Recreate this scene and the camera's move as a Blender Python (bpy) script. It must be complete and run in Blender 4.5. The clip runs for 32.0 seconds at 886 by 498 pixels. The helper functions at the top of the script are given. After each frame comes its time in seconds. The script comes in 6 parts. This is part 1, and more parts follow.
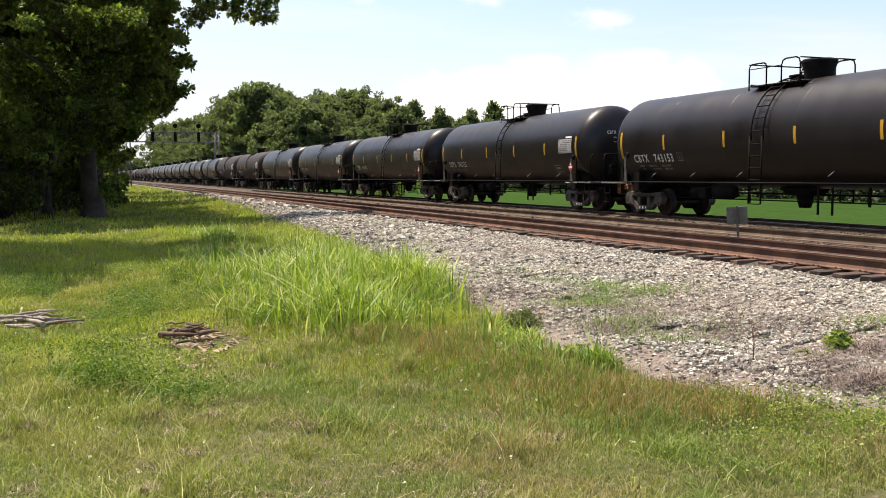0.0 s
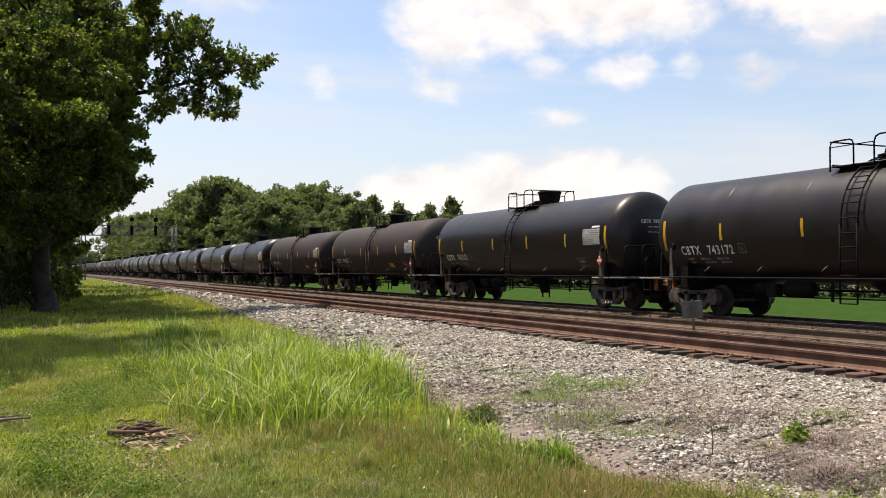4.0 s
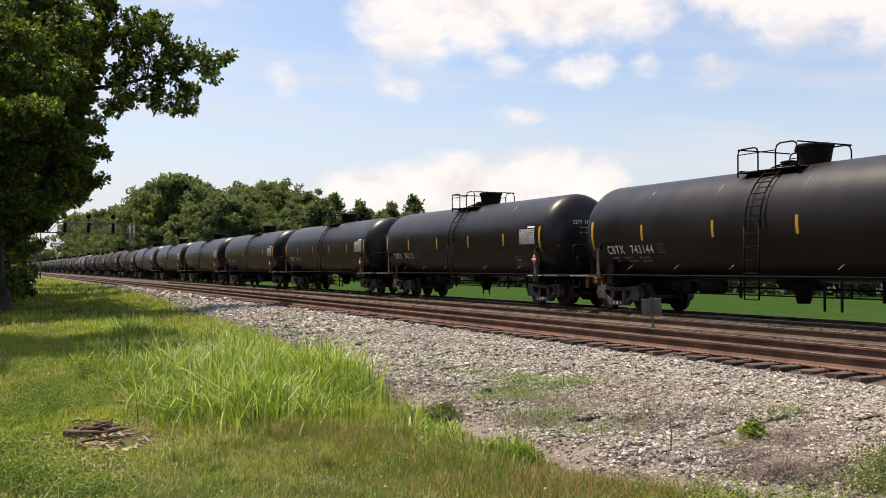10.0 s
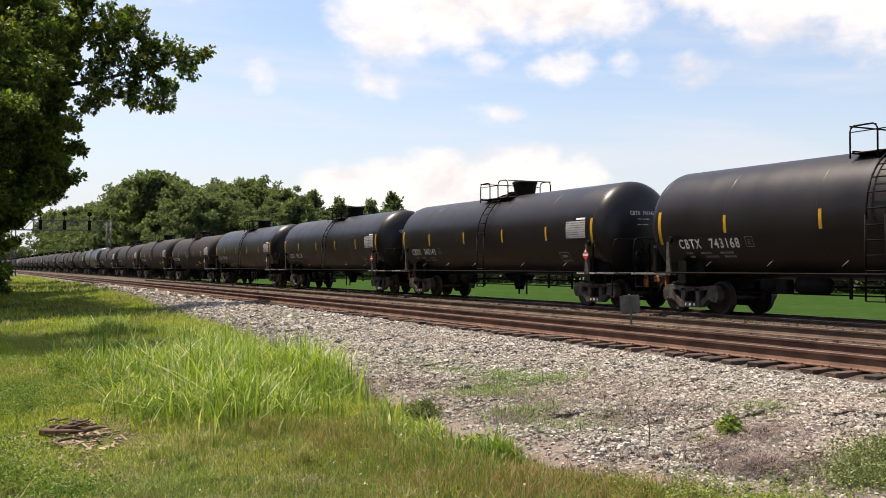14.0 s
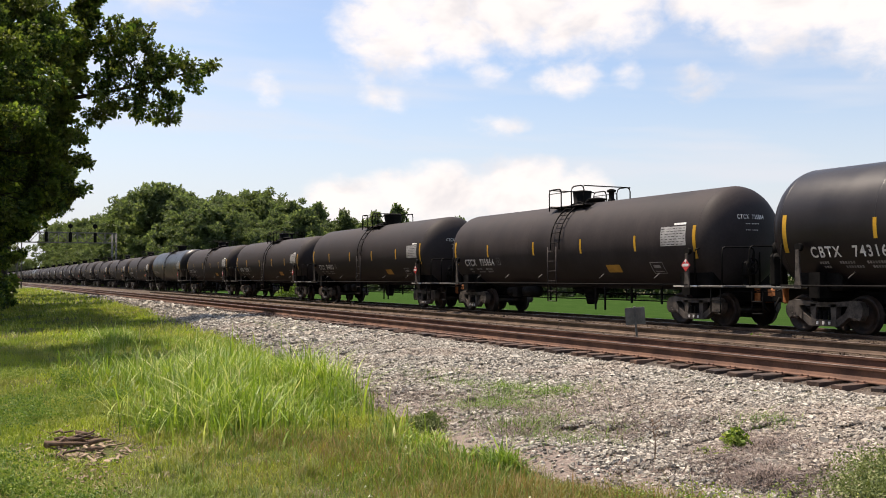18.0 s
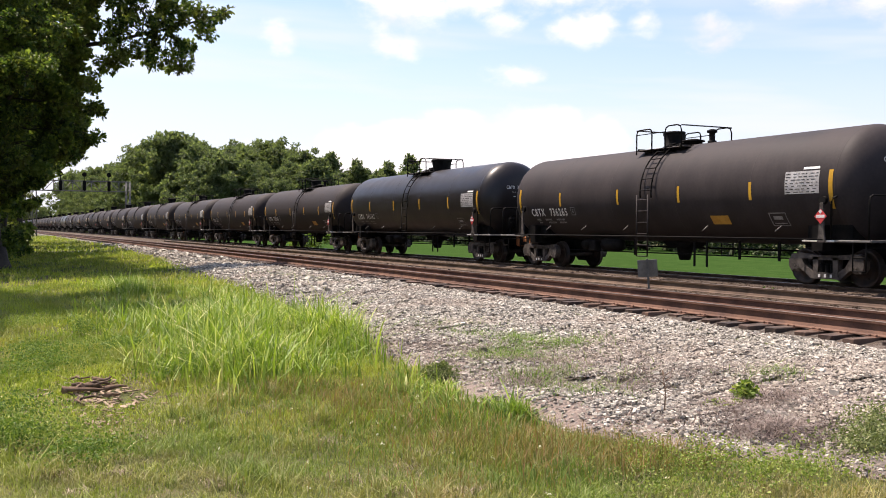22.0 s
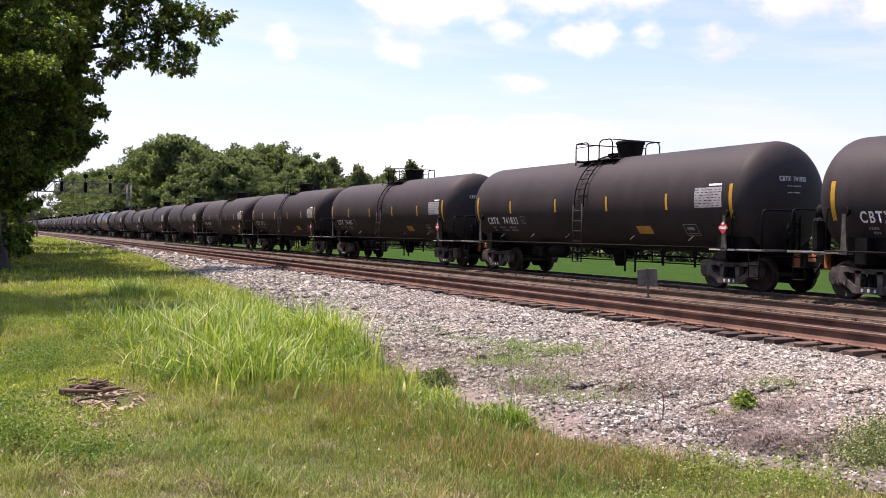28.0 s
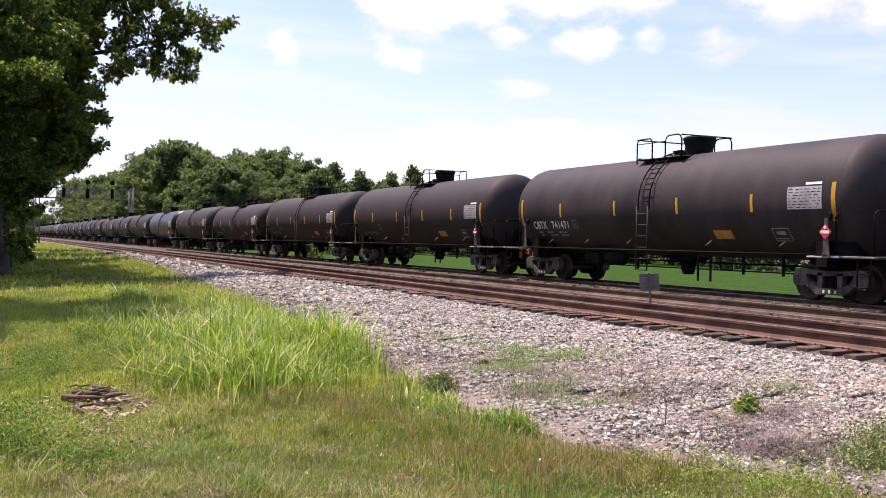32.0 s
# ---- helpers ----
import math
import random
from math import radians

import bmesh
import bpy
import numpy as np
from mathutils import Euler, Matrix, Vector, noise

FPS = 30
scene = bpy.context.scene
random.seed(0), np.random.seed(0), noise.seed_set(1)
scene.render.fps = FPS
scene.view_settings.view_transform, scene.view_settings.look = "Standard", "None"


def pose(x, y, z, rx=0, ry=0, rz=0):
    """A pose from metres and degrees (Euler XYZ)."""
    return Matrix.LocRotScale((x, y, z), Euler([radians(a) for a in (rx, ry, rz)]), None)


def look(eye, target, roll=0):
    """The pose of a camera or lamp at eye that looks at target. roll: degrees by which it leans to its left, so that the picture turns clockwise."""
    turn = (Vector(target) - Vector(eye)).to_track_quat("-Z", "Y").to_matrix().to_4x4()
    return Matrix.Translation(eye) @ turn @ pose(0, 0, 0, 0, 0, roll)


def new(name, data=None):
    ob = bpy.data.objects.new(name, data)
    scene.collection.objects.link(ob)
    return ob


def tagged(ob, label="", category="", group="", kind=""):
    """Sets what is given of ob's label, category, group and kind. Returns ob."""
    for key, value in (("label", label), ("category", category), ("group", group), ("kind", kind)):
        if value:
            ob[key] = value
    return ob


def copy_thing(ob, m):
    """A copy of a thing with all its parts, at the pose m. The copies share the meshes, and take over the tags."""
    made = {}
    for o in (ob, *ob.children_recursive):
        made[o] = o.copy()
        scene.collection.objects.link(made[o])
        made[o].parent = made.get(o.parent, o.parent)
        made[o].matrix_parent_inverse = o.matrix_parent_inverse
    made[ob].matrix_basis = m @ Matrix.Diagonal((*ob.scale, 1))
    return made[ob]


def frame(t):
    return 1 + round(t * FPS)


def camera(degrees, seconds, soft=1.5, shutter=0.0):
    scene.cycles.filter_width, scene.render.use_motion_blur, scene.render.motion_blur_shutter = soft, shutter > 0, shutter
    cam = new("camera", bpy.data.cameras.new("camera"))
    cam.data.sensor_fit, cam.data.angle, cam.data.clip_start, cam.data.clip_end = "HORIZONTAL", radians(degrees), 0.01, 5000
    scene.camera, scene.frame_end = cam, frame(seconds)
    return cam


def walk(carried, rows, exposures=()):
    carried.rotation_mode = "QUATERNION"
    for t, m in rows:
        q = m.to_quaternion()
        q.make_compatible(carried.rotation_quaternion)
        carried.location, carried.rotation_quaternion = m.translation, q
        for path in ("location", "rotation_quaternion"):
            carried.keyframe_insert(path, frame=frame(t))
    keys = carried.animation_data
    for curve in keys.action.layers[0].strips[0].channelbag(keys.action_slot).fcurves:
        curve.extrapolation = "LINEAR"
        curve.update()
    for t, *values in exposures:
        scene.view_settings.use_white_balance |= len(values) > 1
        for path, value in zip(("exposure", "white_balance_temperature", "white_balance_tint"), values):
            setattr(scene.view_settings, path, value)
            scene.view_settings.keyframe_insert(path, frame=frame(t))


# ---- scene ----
EYE_Z = 1.38            # the eye above the rail heads (z = 0)
cam = camera(51.0, 32.0, 0.95)
PATH = [  # seconds, yaw, pitch, roll in degrees
    (0, -21.26, -4.54, 0.25), (0.5, -21.26, -4.75, -0.30), (1, -21.99, -3.50, -0.51), (1.5, -23.91, -1.55, 0.28),
    (2, -22.42, -0.45, 0.64), (2.5, -20.33, 0.30, 0.43), (3, -22.01, 0.75, 0.28), (3.5, -23.33, 0.95, 0.20),
    (5.5, -24.47, 2.16, -0.04), (6, -24.96, 1.95, -0.38), (6.5, -25.62, 1.85, 0.01), (7, -26.02, 1.77, -0.08),
    (7.5, -26.07, 1.72, 0.10), (8, -26.16, 1.68, 0.12), (8.5, -26.19, 1.62, 0.21), (9, -26.17, 1.53, 0.00),
    (9.5, -26.15, 1.37, 0.04), (10, -26.18, 1.13, 0.12), (10.5, -26.12, 0.87, 0.39), (11, -26.02, 0.64, 0.30),
    (11.5, -25.83, 0.46, 0.35), (12, -25.77, 0.28, 0.27), (12.5, -25.88, 0.26, 0.08), (13, -26.27, 0.35, -0.13),
    (13.5, -26.88, 0.53, 0.19), (14, -27.46, 0.95, 0.20), (14.5, -25.98, 1.36, 0.20), (15, -26.42, 1.65, 0.16),
    (15.5, -27.49, 1.70, 0.19), (17.5, -27.83, 1.85, 0.23), (18, -27.16, 1.69, 0.22), (18.5, -26.72, 1.07, 0.33),
    (19, -26.40, 0.10, 0.66), (19.5, -26.13, -1.11, 0.66), (20, -25.93, -1.66, 0.11), (20.5, -25.84, -1.89, -0.14),
    (21, -25.90, -1.87, -0.23), (21.5, -25.99, -1.71, 0.11), (22, -26.38, -1.34, -0.18), (22.5, -26.69, -1.17, -0.55),
    (23, -26.91, -0.96, -0.56), (23.5, -27.05, -0.79, -0.63), (24, -26.94, -0.82, -0.71), (24.5, -26.61, -0.94, -0.70),
    (25, -26.48, -1.12, -0.67), (25.5, -26.50, -1.24, -0.60), (27.5, -26.41, -1.03, -0.80), (28, -26.36, -0.94, -0.97),
    (28.5, -26.17, -0.90, -1.04), (29, -26.04, -0.91, -0.89), (29.5, -26.01, -0.90, -0.93), (30, -25.97, -0.84, -0.90),
    (30.5, -25.98, -0.79, -0.85), (31, -26.00, -0.68, -0.90), (31.5, -26.14, -0.62, -0.68), (32, -26.25, -0.63, -0.81),
]

walk(cam, [(t, pose(0, 0, EYE_Z, 90 + pitch, roll, yaw)) for t, yaw, pitch, roll in PATH],
     exposures=[(0.0, 0.82, 7150, 14), (1.8, 0.78, 7200, 14), (3.5, 0.62, 7250, 15), (6.0, 0.44, 7200, 15), (9.0, 0.46, 7200, 16), (11.0, 0.53, 7200, 16), (13.0, 0.60, 7200, 16),
                (15.5, 0.56, 7200, 16), (18.0, 0.54, 7150, 16), (20.0, 0.73, 7050, 17), (23.0, 0.82, 6900, 22), (28.0, 0.84, 6650, 29), (32.0, 0.84, 6600, 31)])

# ---- world, sun ----
SUN_FROM = Vector((-0.20, 0.36, 0.91)).normalized()
world = bpy.data.worlds.new("sky")
scene.world = world
world.use_nodes = True


class Nodes:
    """A short way to write node trees."""

    def __init__(self, tree):
        self.tree = tree
        tree.nodes.clear()

    def add(self, kind, **values):
        node = self.tree.nodes.new(kind)
        for key, value in values.items():
            if key.startswith("_"):
                node.inputs[int(key[1:])].default_value = value
            elif key == "op":
                node.operation = value
            elif key == "mode":
                node.data_type = value
            elif key == "blend":
                node.blend_type = value
            elif key == "clamp":
                node.use_clamp = value
        return node

    def link(self, a, b):
        self.tree.links.new(a, b)

    def put(self, socket, value):
        if isinstance(value, bpy.types.NodeSocket):
            self.link(value, socket)
        else:
            socket.default_value = value

    def math(self, op, a, b=0.0, clamp=False):
        node = self.tree.nodes.new("ShaderNodeMath")
        node.operation, node.use_clamp = op, clamp
        self.put(node.inputs[0], a)
        self.put(node.inputs[1], b)
        return node.outputs[0]

    def noise(self, vector, scale, detail=4.0, rough=0.55, distortion=0.0):
        node = self.tree.nodes.new("ShaderNodeTexNoise")
        if vector is not None:
            self.link(vector, node.inputs["Vector"])
        node.inputs["Scale"].default_value = scale
        node.inputs["Detail"].default_value = detail
        node.inputs["Roughness"].default_value = rough
        node.inputs["Distortion"].default_value = distortion
        return node.outputs["Fac"]

    def ramp(self, fac, stops):
        node = self.tree.nodes.new("ShaderNodeValToRGB")
        self.link(fac, node.inputs[0])
        while len(node.color_ramp.elements) < len(stops):
            node.color_ramp.elements.new(0.5)
        for el, (at, col) in zip(node.color_ramp.elements, stops):
            el.position, el.color = at, (*col, 1) if len(col) == 3 else col
        return node.outputs["Color"]

    def mix(self, fac, a, b, blend="MIX"):
        node = self.tree.nodes.new("ShaderNodeMix")
        node.data_type, node.blend_type = "RGBA", blend
        self.put(node.inputs[0], fac)
        for sock, value in ((node.inputs[6], a), (node.inputs[7], b)):
            self.put(sock, (*value, 1) if isinstance(value, tuple) and len(value) == 3 else value)
        return node.outputs[2]

    def span(self, value, lo, hi, out_lo=0.0, out_hi=1.0):
        node = self.tree.nodes.new("ShaderNodeMapRange")
        node.interpolation_type = "SMOOTHSTEP"
        self.put(node.inputs[0], value)
        for i, v in enumerate((lo, hi, out_lo, out_hi), 1):
            node.inputs[i].default_value = v
        return node.outputs[0]


def build_sky():
    n = Nodes(world.node_tree)
    sky = n.tree.nodes.new("ShaderNodeTexSky")
    sky.sky_type, sky.sun_disc = "NISHITA", False
    sky.sun_elevation = math.asin(SUN_FROM.z)
    sky.sun_rotation = math.atan2(SUN_FROM.x, SUN_FROM.y)
    sky.air_density, sky.dust_density, sky.ozone_density = 1.0, 1.6, 2.2
    coord = n.tree.nodes.new("ShaderNodeTexCoord").outputs["Generated"]
    sep = n.tree.nodes.new("ShaderNodeSeparateXYZ")
    n.link(coord, sep.inputs[0])
    x, y, z = sep.outputs
    az = n.math("MULTIPLY", n.math("ARCTAN2", x, y), 57.2958)
    el = n.math("MULTIPLY", n.math("ARCSINE", z), 57.2958)
    # fair-weather cumulus: centre and half size in degrees, weight
    clouds = [(24.3, 15.4, 3.9, 3.4, 1.0), (28.2, 15.2, 3.8, 2.5, 1.0), (32.4, 16.4, 5.5, 3.3, 1.1), (36.8, 16.2, 4.2, 3.0, 1.0), (43.4, 16.6, 3.2, 2.3, 1.0),
              (47.6, 15.6, 5.0, 3.1, 1.1), (52.5, 15.0, 5.0, 2.9, 1.0), (29.9, 12.4, 1.3, 0.75, 0.5), (35.1, 11.9, 2.1, 1.2, 0.62), (23.6, 10.9, 1.6, 0.8, 0.45),
              (30.6, 9.2, 1.8, 0.7, 0.55), (42.7, 11.3, 1.5, 1.0, 0.42), (38.6, 12.0, 1.1, 0.7, 0.4), (16.3, 11.4, 1.0, 0.9, 0.45),
              (26.6, 4.9, 4.6, 2.1, 1.15), (22.0, 4.4, 4.2, 1.7, 0.9), (32.0, 5.2, 3.6, 2.1, 1.15), (35.0, 4.6, 2.6, 1.9, 1.05), (29.0, 2.6, 8.0, 1.2, 0.6), (17.0, 3.6, 5.0, 1.5, 0.6),
              (10.0, 17.0, 4.0, 1.6, 0.7), (58.0, 13.0, 7.0, 3.0, 0.9), (0.0, 24.0, 8.0, 4.0, 0.9),
              (75.0, 20.0, 9.0, 5.0, 1.0), (-40.0, 22.0, 12.0, 6.0, 1.0), (-100.0, 25.0, 14.0, 7.0, 1.0),
              (150.0, 24.0, 14.0, 7.0, 1.0), (110.0, 30.0, 10.0, 6.0, 1.0), (40.0, 38.0, 10.0, 5.0, 1.0)]
    body = None
    for a, e, wa, we, weight in clouds:
        da = n.math("MULTIPLY", n.math("SUBTRACT", az, a), 1 / wa)
        de = n.math("MULTIPLY", n.math("SUBTRACT", el, e), 1 / we)
        r2 = n.math("ADD", n.math("MULTIPLY", da, da), n.math("MULTIPLY", de, de))
        one = n.math("MULTIPLY", n.math("SUBTRACT", 1.25, r2), weight)
        body = one if body is None else n.math("MAXIMUM", body, one)
    # the clouds' billows, in degrees of the sky so that they keep their size
    vec = n.tree.nodes.new("ShaderNodeCombineXYZ")
    n.link(az, vec.inputs[0])
    n.link(n.math("MULTIPLY", el, 1.5), vec.inputs[1])
    fine = n.noise(vec.outputs[0], 0.42, 7.0, 0.58, 0.2)
    wide = n.noise(vec.outputs[0], 0.16, 4.0, 0.5)
    field = n.math("ADD", n.math("MAXIMUM", body, -1.4), n.math("MULTIPLY", n.math("SUBTRACT", fine, 0.5), 2.3))
    puff = n.math("MULTIPLY", n.span(field, -0.2, 1.25), 0.97)
    shade = n.span(n.noise(vec.outputs[0], 0.20, 4.0, 0.55, 0.3), 0.44, 0.70)
    white = n.mix(shade, (7.1, 7.15, 7.25), (5.5, 5.7, 6.1))
    # thin high veil and the haze at the horizon
    streak = n.tree.nodes.new("ShaderNodeCombineXYZ")
    n.link(n.math("ADD", az, n.math("MULTIPLY", el, 3.0)), streak.inputs[0])
    n.link(n.math("MULTIPLY", el, 7.0), streak.inputs[1])
    veil = n.math("MULTIPLY", n.span(n.noise(streak.outputs[0], 0.035, 4.0, 0.55), 0.34, 0.72), n.span(el, 30.0, 4.0, 0.2, 0.85))
    haze = n.span(el, 14.0, 0.0, 0.0, 0.80)
    base = n.mix(1.0, sky.outputs[0], (1.17, 1.24, 1.29), "MULTIPLY")
    base = n.mix(n.math("MAXIMUM", haze, veil), base, (5.2, 5.8, 6.6))
    col = n.mix(puff, base, white)
    back = n.tree.nodes.new("ShaderNodeBackground")
    n.link(col, back.inputs[0])
    back.inputs[1].default_value = 0.10
    out = n.tree.nodes.new("ShaderNodeOutputWorld")
    n.link(back.outputs[0], out.inputs[0])


build_sky()
sun_data = bpy.data.lights.new("sun", "SUN")
sun_data.energy, sun_data.angle, sun_data.color = 4.7, radians(0.6), (1.0, 0.94, 0.83)
sun = new("sun", sun_data)
sun.matrix_world = look(SUN_FROM * 100, (0, 0, 0))

# ---- materials ----


def surface(name, rough=0.6, metal=0.0, spec=0.5):
    m = bpy.data.materials.new(name)
    m.use_nodes = True
    n = Nodes(m.node_tree)
    shader = n.tree.nodes.new("ShaderNodeBsdfPrincipled")
    out = n.tree.nodes.new("ShaderNodeOutputMaterial")
    n.link(shader.outputs[0], out.inputs[0])
    shader.inputs["Roughness"].default_value = rough
    shader.inputs["Metallic"].default_value = metal
    shader.inputs["Specular IOR Level"].default_value = spec
    return m, n, shader


def place(n, own=True):
    """The object's own coordinates, or the world's."""
    if own:
        return n.tree.nodes.new("ShaderNodeTexCoord").outputs["Object"]
    return n.tree.nodes.new("ShaderNodeNewGeometry").outputs["Position"]


def bump(n, shader, height, strength=0.3, distance=0.01):
    node = n.tree.nodes.new("ShaderNodeBump")
    node.inputs["Strength"].default_value = strength
    node.inputs["Distance"].default_value = distance
    n.link(height, node.inputs["Height"])
    n.link(node.outputs[0], shader.inputs["Normal"])


def worn(name, a, b, rough=0.6, metal=0.0, scale=3.0, fine=30.0, relief=0.15, own=True, spec=0.5, vary=0.0):
    """A surface whose colour wanders between a and b at two sizes."""
    m, n, shader = surface(name, rough, metal, spec)
    p = place(n, own)
    wide, small = n.noise(p, scale, 4.0), n.noise(p, fine, 3.0)
    fac = n.span(n.math("ADD", n.math("MULTIPLY", wide, 0.65), n.math("MULTIPLY", small, 0.35)), 0.36, 0.64)
    col = n.mix(fac, a, b)
    if vary:
        info = n.tree.nodes.new("ShaderNodeObjectInfo").outputs["Random"]
        col = n.mix(n.math("MULTIPLY", info, vary), col, (0.02, 0.02, 0.02))
    n.link(col, shader.inputs["Base Color"])
    n.link(n.span(small, 0.2, 0.8, max(rough - 0.12, 0.05), min(rough + 0.12, 1.0)), shader.inputs["Roughness"])
    bump(n, shader, small, relief)
    return m


def islands(name, stops, rough=0.6, sheen=0.0, patches=None, through_light=0.0):
    """For leaves, blades and stones: a colour for each loose piece, and patches across the place."""
    m, n, shader = surface(name, rough, 0.0, 0.3)
    geo = n.tree.nodes.new("ShaderNodeNewGeometry")
    col = n.ramp(geo.outputs["Random Per Island"], stops)
    for k, (tint, amount, size) in enumerate(patches or ()):
        shift = n.tree.nodes.new("ShaderNodeMapping")
        shift.inputs["Location"].default_value = (17.0 * k, 5.0 * k, 3.0 * k)
        n.link(geo.outputs["Position"], shift.inputs[0])
        fac = n.span(n.noise(shift.outputs[0], size, 4.0, 0.65), 0.46, 0.60)
        col = n.mix(n.math("MULTIPLY", fac, amount), col, tint)
    n.link(col, shader.inputs["Base Color"])
    if through_light:
        thin = n.tree.nodes.new("ShaderNodeBsdfTranslucent")
        n.link(n.mix(1.0, col, (1.25, 1.35, 0.75), "MULTIPLY"), thin.inputs[0])
        both = n.tree.nodes.new("ShaderNodeMixShader")
        both.inputs[0].default_value = through_light
        n.link(shader.outputs[0], both.inputs[1])
        n.link(thin.outputs[0], both.inputs[2])
        for node in n.tree.nodes:
            if node.bl_idname == "ShaderNodeOutputMaterial":
                n.link(both.outputs[0], node.inputs[0])
    return m


def tank_paint(name, dark, dust, rough, amount, shine):
    """Black tank paint with road dust, streaks that run down and dull patches."""
    m, n, shader = surface(name, rough, 0.0, shine)
    p = place(n)
    stretch = n.tree.nodes.new("ShaderNodeMapping")
    stretch.inputs["Scale"].default_value = (0.35, 0.8, 0.35)
    n.link(p, stretch.inputs[0])
    runs = n.noise(stretch.outputs[0], 1.2, 5.0, 0.6)
    wide, small = n.noise(p, 0.5, 4.0), n.noise(p, 14.0, 4.0, 0.65)
    fac = n.math("ADD", n.math("MULTIPLY", runs, 0.45), n.math("ADD", n.math("MULTIPLY", wide, 0.35), n.math("MULTIPLY", small, 0.2)))
    tone = n.tree.nodes.new("ShaderNodeObjectInfo").outputs["Random"]
    mix = n.math("MULTIPLY", n.span(fac, 0.36, 0.66), n.math("ADD", n.math("MULTIPLY", tone, 0.5 * amount), 0.7 * amount))
    n.link(n.mix(mix, dark, dust), shader.inputs["Base Color"])
    n.link(n.span(fac, 0.3, 0.7, rough - 0.06, rough + 0.12), shader.inputs["Roughness"])
    bump(n, shader, n.noise(p, 0.9, 3.0), 0.04, 0.03)
    return m


PAINT_GLOSS = tank_paint("glossy_black_paint", (0.0086, 0.0067, 0.0070), (0.0182, 0.0143, 0.0146), 0.34, 0.8, 0.34)
PAINT_DULL = tank_paint("dusty_black_paint", (0.0212, 0.0173, 0.0173), (0.0515, 0.0415, 0.0410), 0.62, 0.9, 0.20)
BLACK = worn("black_steel", (0.0035, 0.0033, 0.0032), (0.011, 0.0098, 0.0090), 0.75, 0.0, 3.0, 25.0, spec=0.1)
FRAME_GREY = worn("weathered_cast_steel", (0.022, 0.017, 0.014), (0.110, 0.092, 0.078), 0.65, 0.1, 4.0, 30.0, 0.3)
WHEEL = worn("rusted_wheel_steel", (0.008, 0.006, 0.005), (0.046, 0.027, 0.019), 0.6, 0.3, 4.0, 24.0, 0.3)
CAP = worn("bearing_cap_steel", (0.045, 0.036, 0.030), (0.15, 0.125, 0.105), 0.6, 0.2, 9.0, 50.0)
RUST = worn("orange_rusted_casting", (0.22, 0.075, 0.022), (0.46, 0.17, 0.055), 0.8, 0.1, 5.0, 30.0, 0.4)
YELLOW = worn("yellow_reflective_tape", (0.44, 0.235, 0.015), (0.60, 0.34, 0.025), 0.4, 0.0, 2.0, 20.0, 0.02)
ORANGE = worn("faded_orange_panel", (0.36, 0.17, 0.02), (0.52, 0.28, 0.04), 0.6, 0.0, 3.0, 30.0, 0.02)
WHITE = worn("white_stencil_paint", (0.55, 0.54, 0.52), (0.78, 0.77, 0.75), 0.6, 0.0, 4.0, 30.0, 0.02)
DIM_WHITE = worn("faded_stencil_paint", (0.10, 0.10, 0.10), (0.30, 0.29, 0.29), 0.6, 0.0, 3.0, 30.0, 0.02)
PANEL_GREY = worn("dusty_white_panel", (0.27, 0.265, 0.26), (0.44, 0.43, 0.42), 0.6, 0.0, 4.0, 30.0, 0.02)
RED = worn("red_placard_print", (0.45, 0.03, 0.03), (0.58, 0.05, 0.05), 0.5, 0.0, 4.0, 40.0, 0.02)
RAIL_SIDE = worn("brown_rusted_rail", (0.062, 0.025, 0.015), (0.155, 0.074, 0.044), 0.8, 0.0, 1.6, 40.0, 0.3, own=False)
# lighter, tanner copy of the rail rust: sunlit far rails, painted into the colour
RAIL_LIT = worn("dusty_rusted_rail", (0.058, 0.032, 0.020), (0.145, 0.092, 0.060), 0.8, 0.1, 1.6, 40.0, 0.3, own=False)
RAIL_HEAD = worn("polished_rail_head", (0.12, 0.085, 0.068), (0.24, 0.19, 0.165), 0.42, 0.7, 1.0, 30.0, own=False)
TIE = worn("weathered_creosote_tie", (0.036, 0.019, 0.013), (0.150, 0.088, 0.060), 0.9, 0.0, 3.0, 45.0, 0.6, own=False, vary=0.6)
GALV = worn("dull_galvanised_steel", (0.085, 0.082, 0.078), (0.18, 0.175, 0.165), 0.7, 0.2, 2.0, 25.0)
SIGN_GREY = worn("bare_sign_back", (0.10, 0.097, 0.09), (0.17, 0.163, 0.15), 0.5, 0.3, 3.0, 25.0)
BARK = worn("oak_bark", (0.018, 0.014, 0.011), (0.058, 0.046, 0.038), 0.95, 0.0, 1.5, 14.0, 0.8, own=False)
DEAD_WOOD = worn("weathered_dead_wood", (0.16, 0.12, 0.095), (0.42, 0.36, 0.31), 0.9, 0.0, 2.0, 26.0, 0.6, own=False)
ROTTEN = worn("brown_rotting_wood", (0.055, 0.034, 0.022), (0.20, 0.125, 0.08), 0.95, 0.0, 3.0, 26.0, 0.6, own=False)
EARTH = worn("pale_dry_earth", (0.17, 0.115, 0.075), (0.38, 0.28, 0.19), 0.95, 0.0, 4.0, 30.0, 0.5, own=False)

# ---- mesh helpers ----


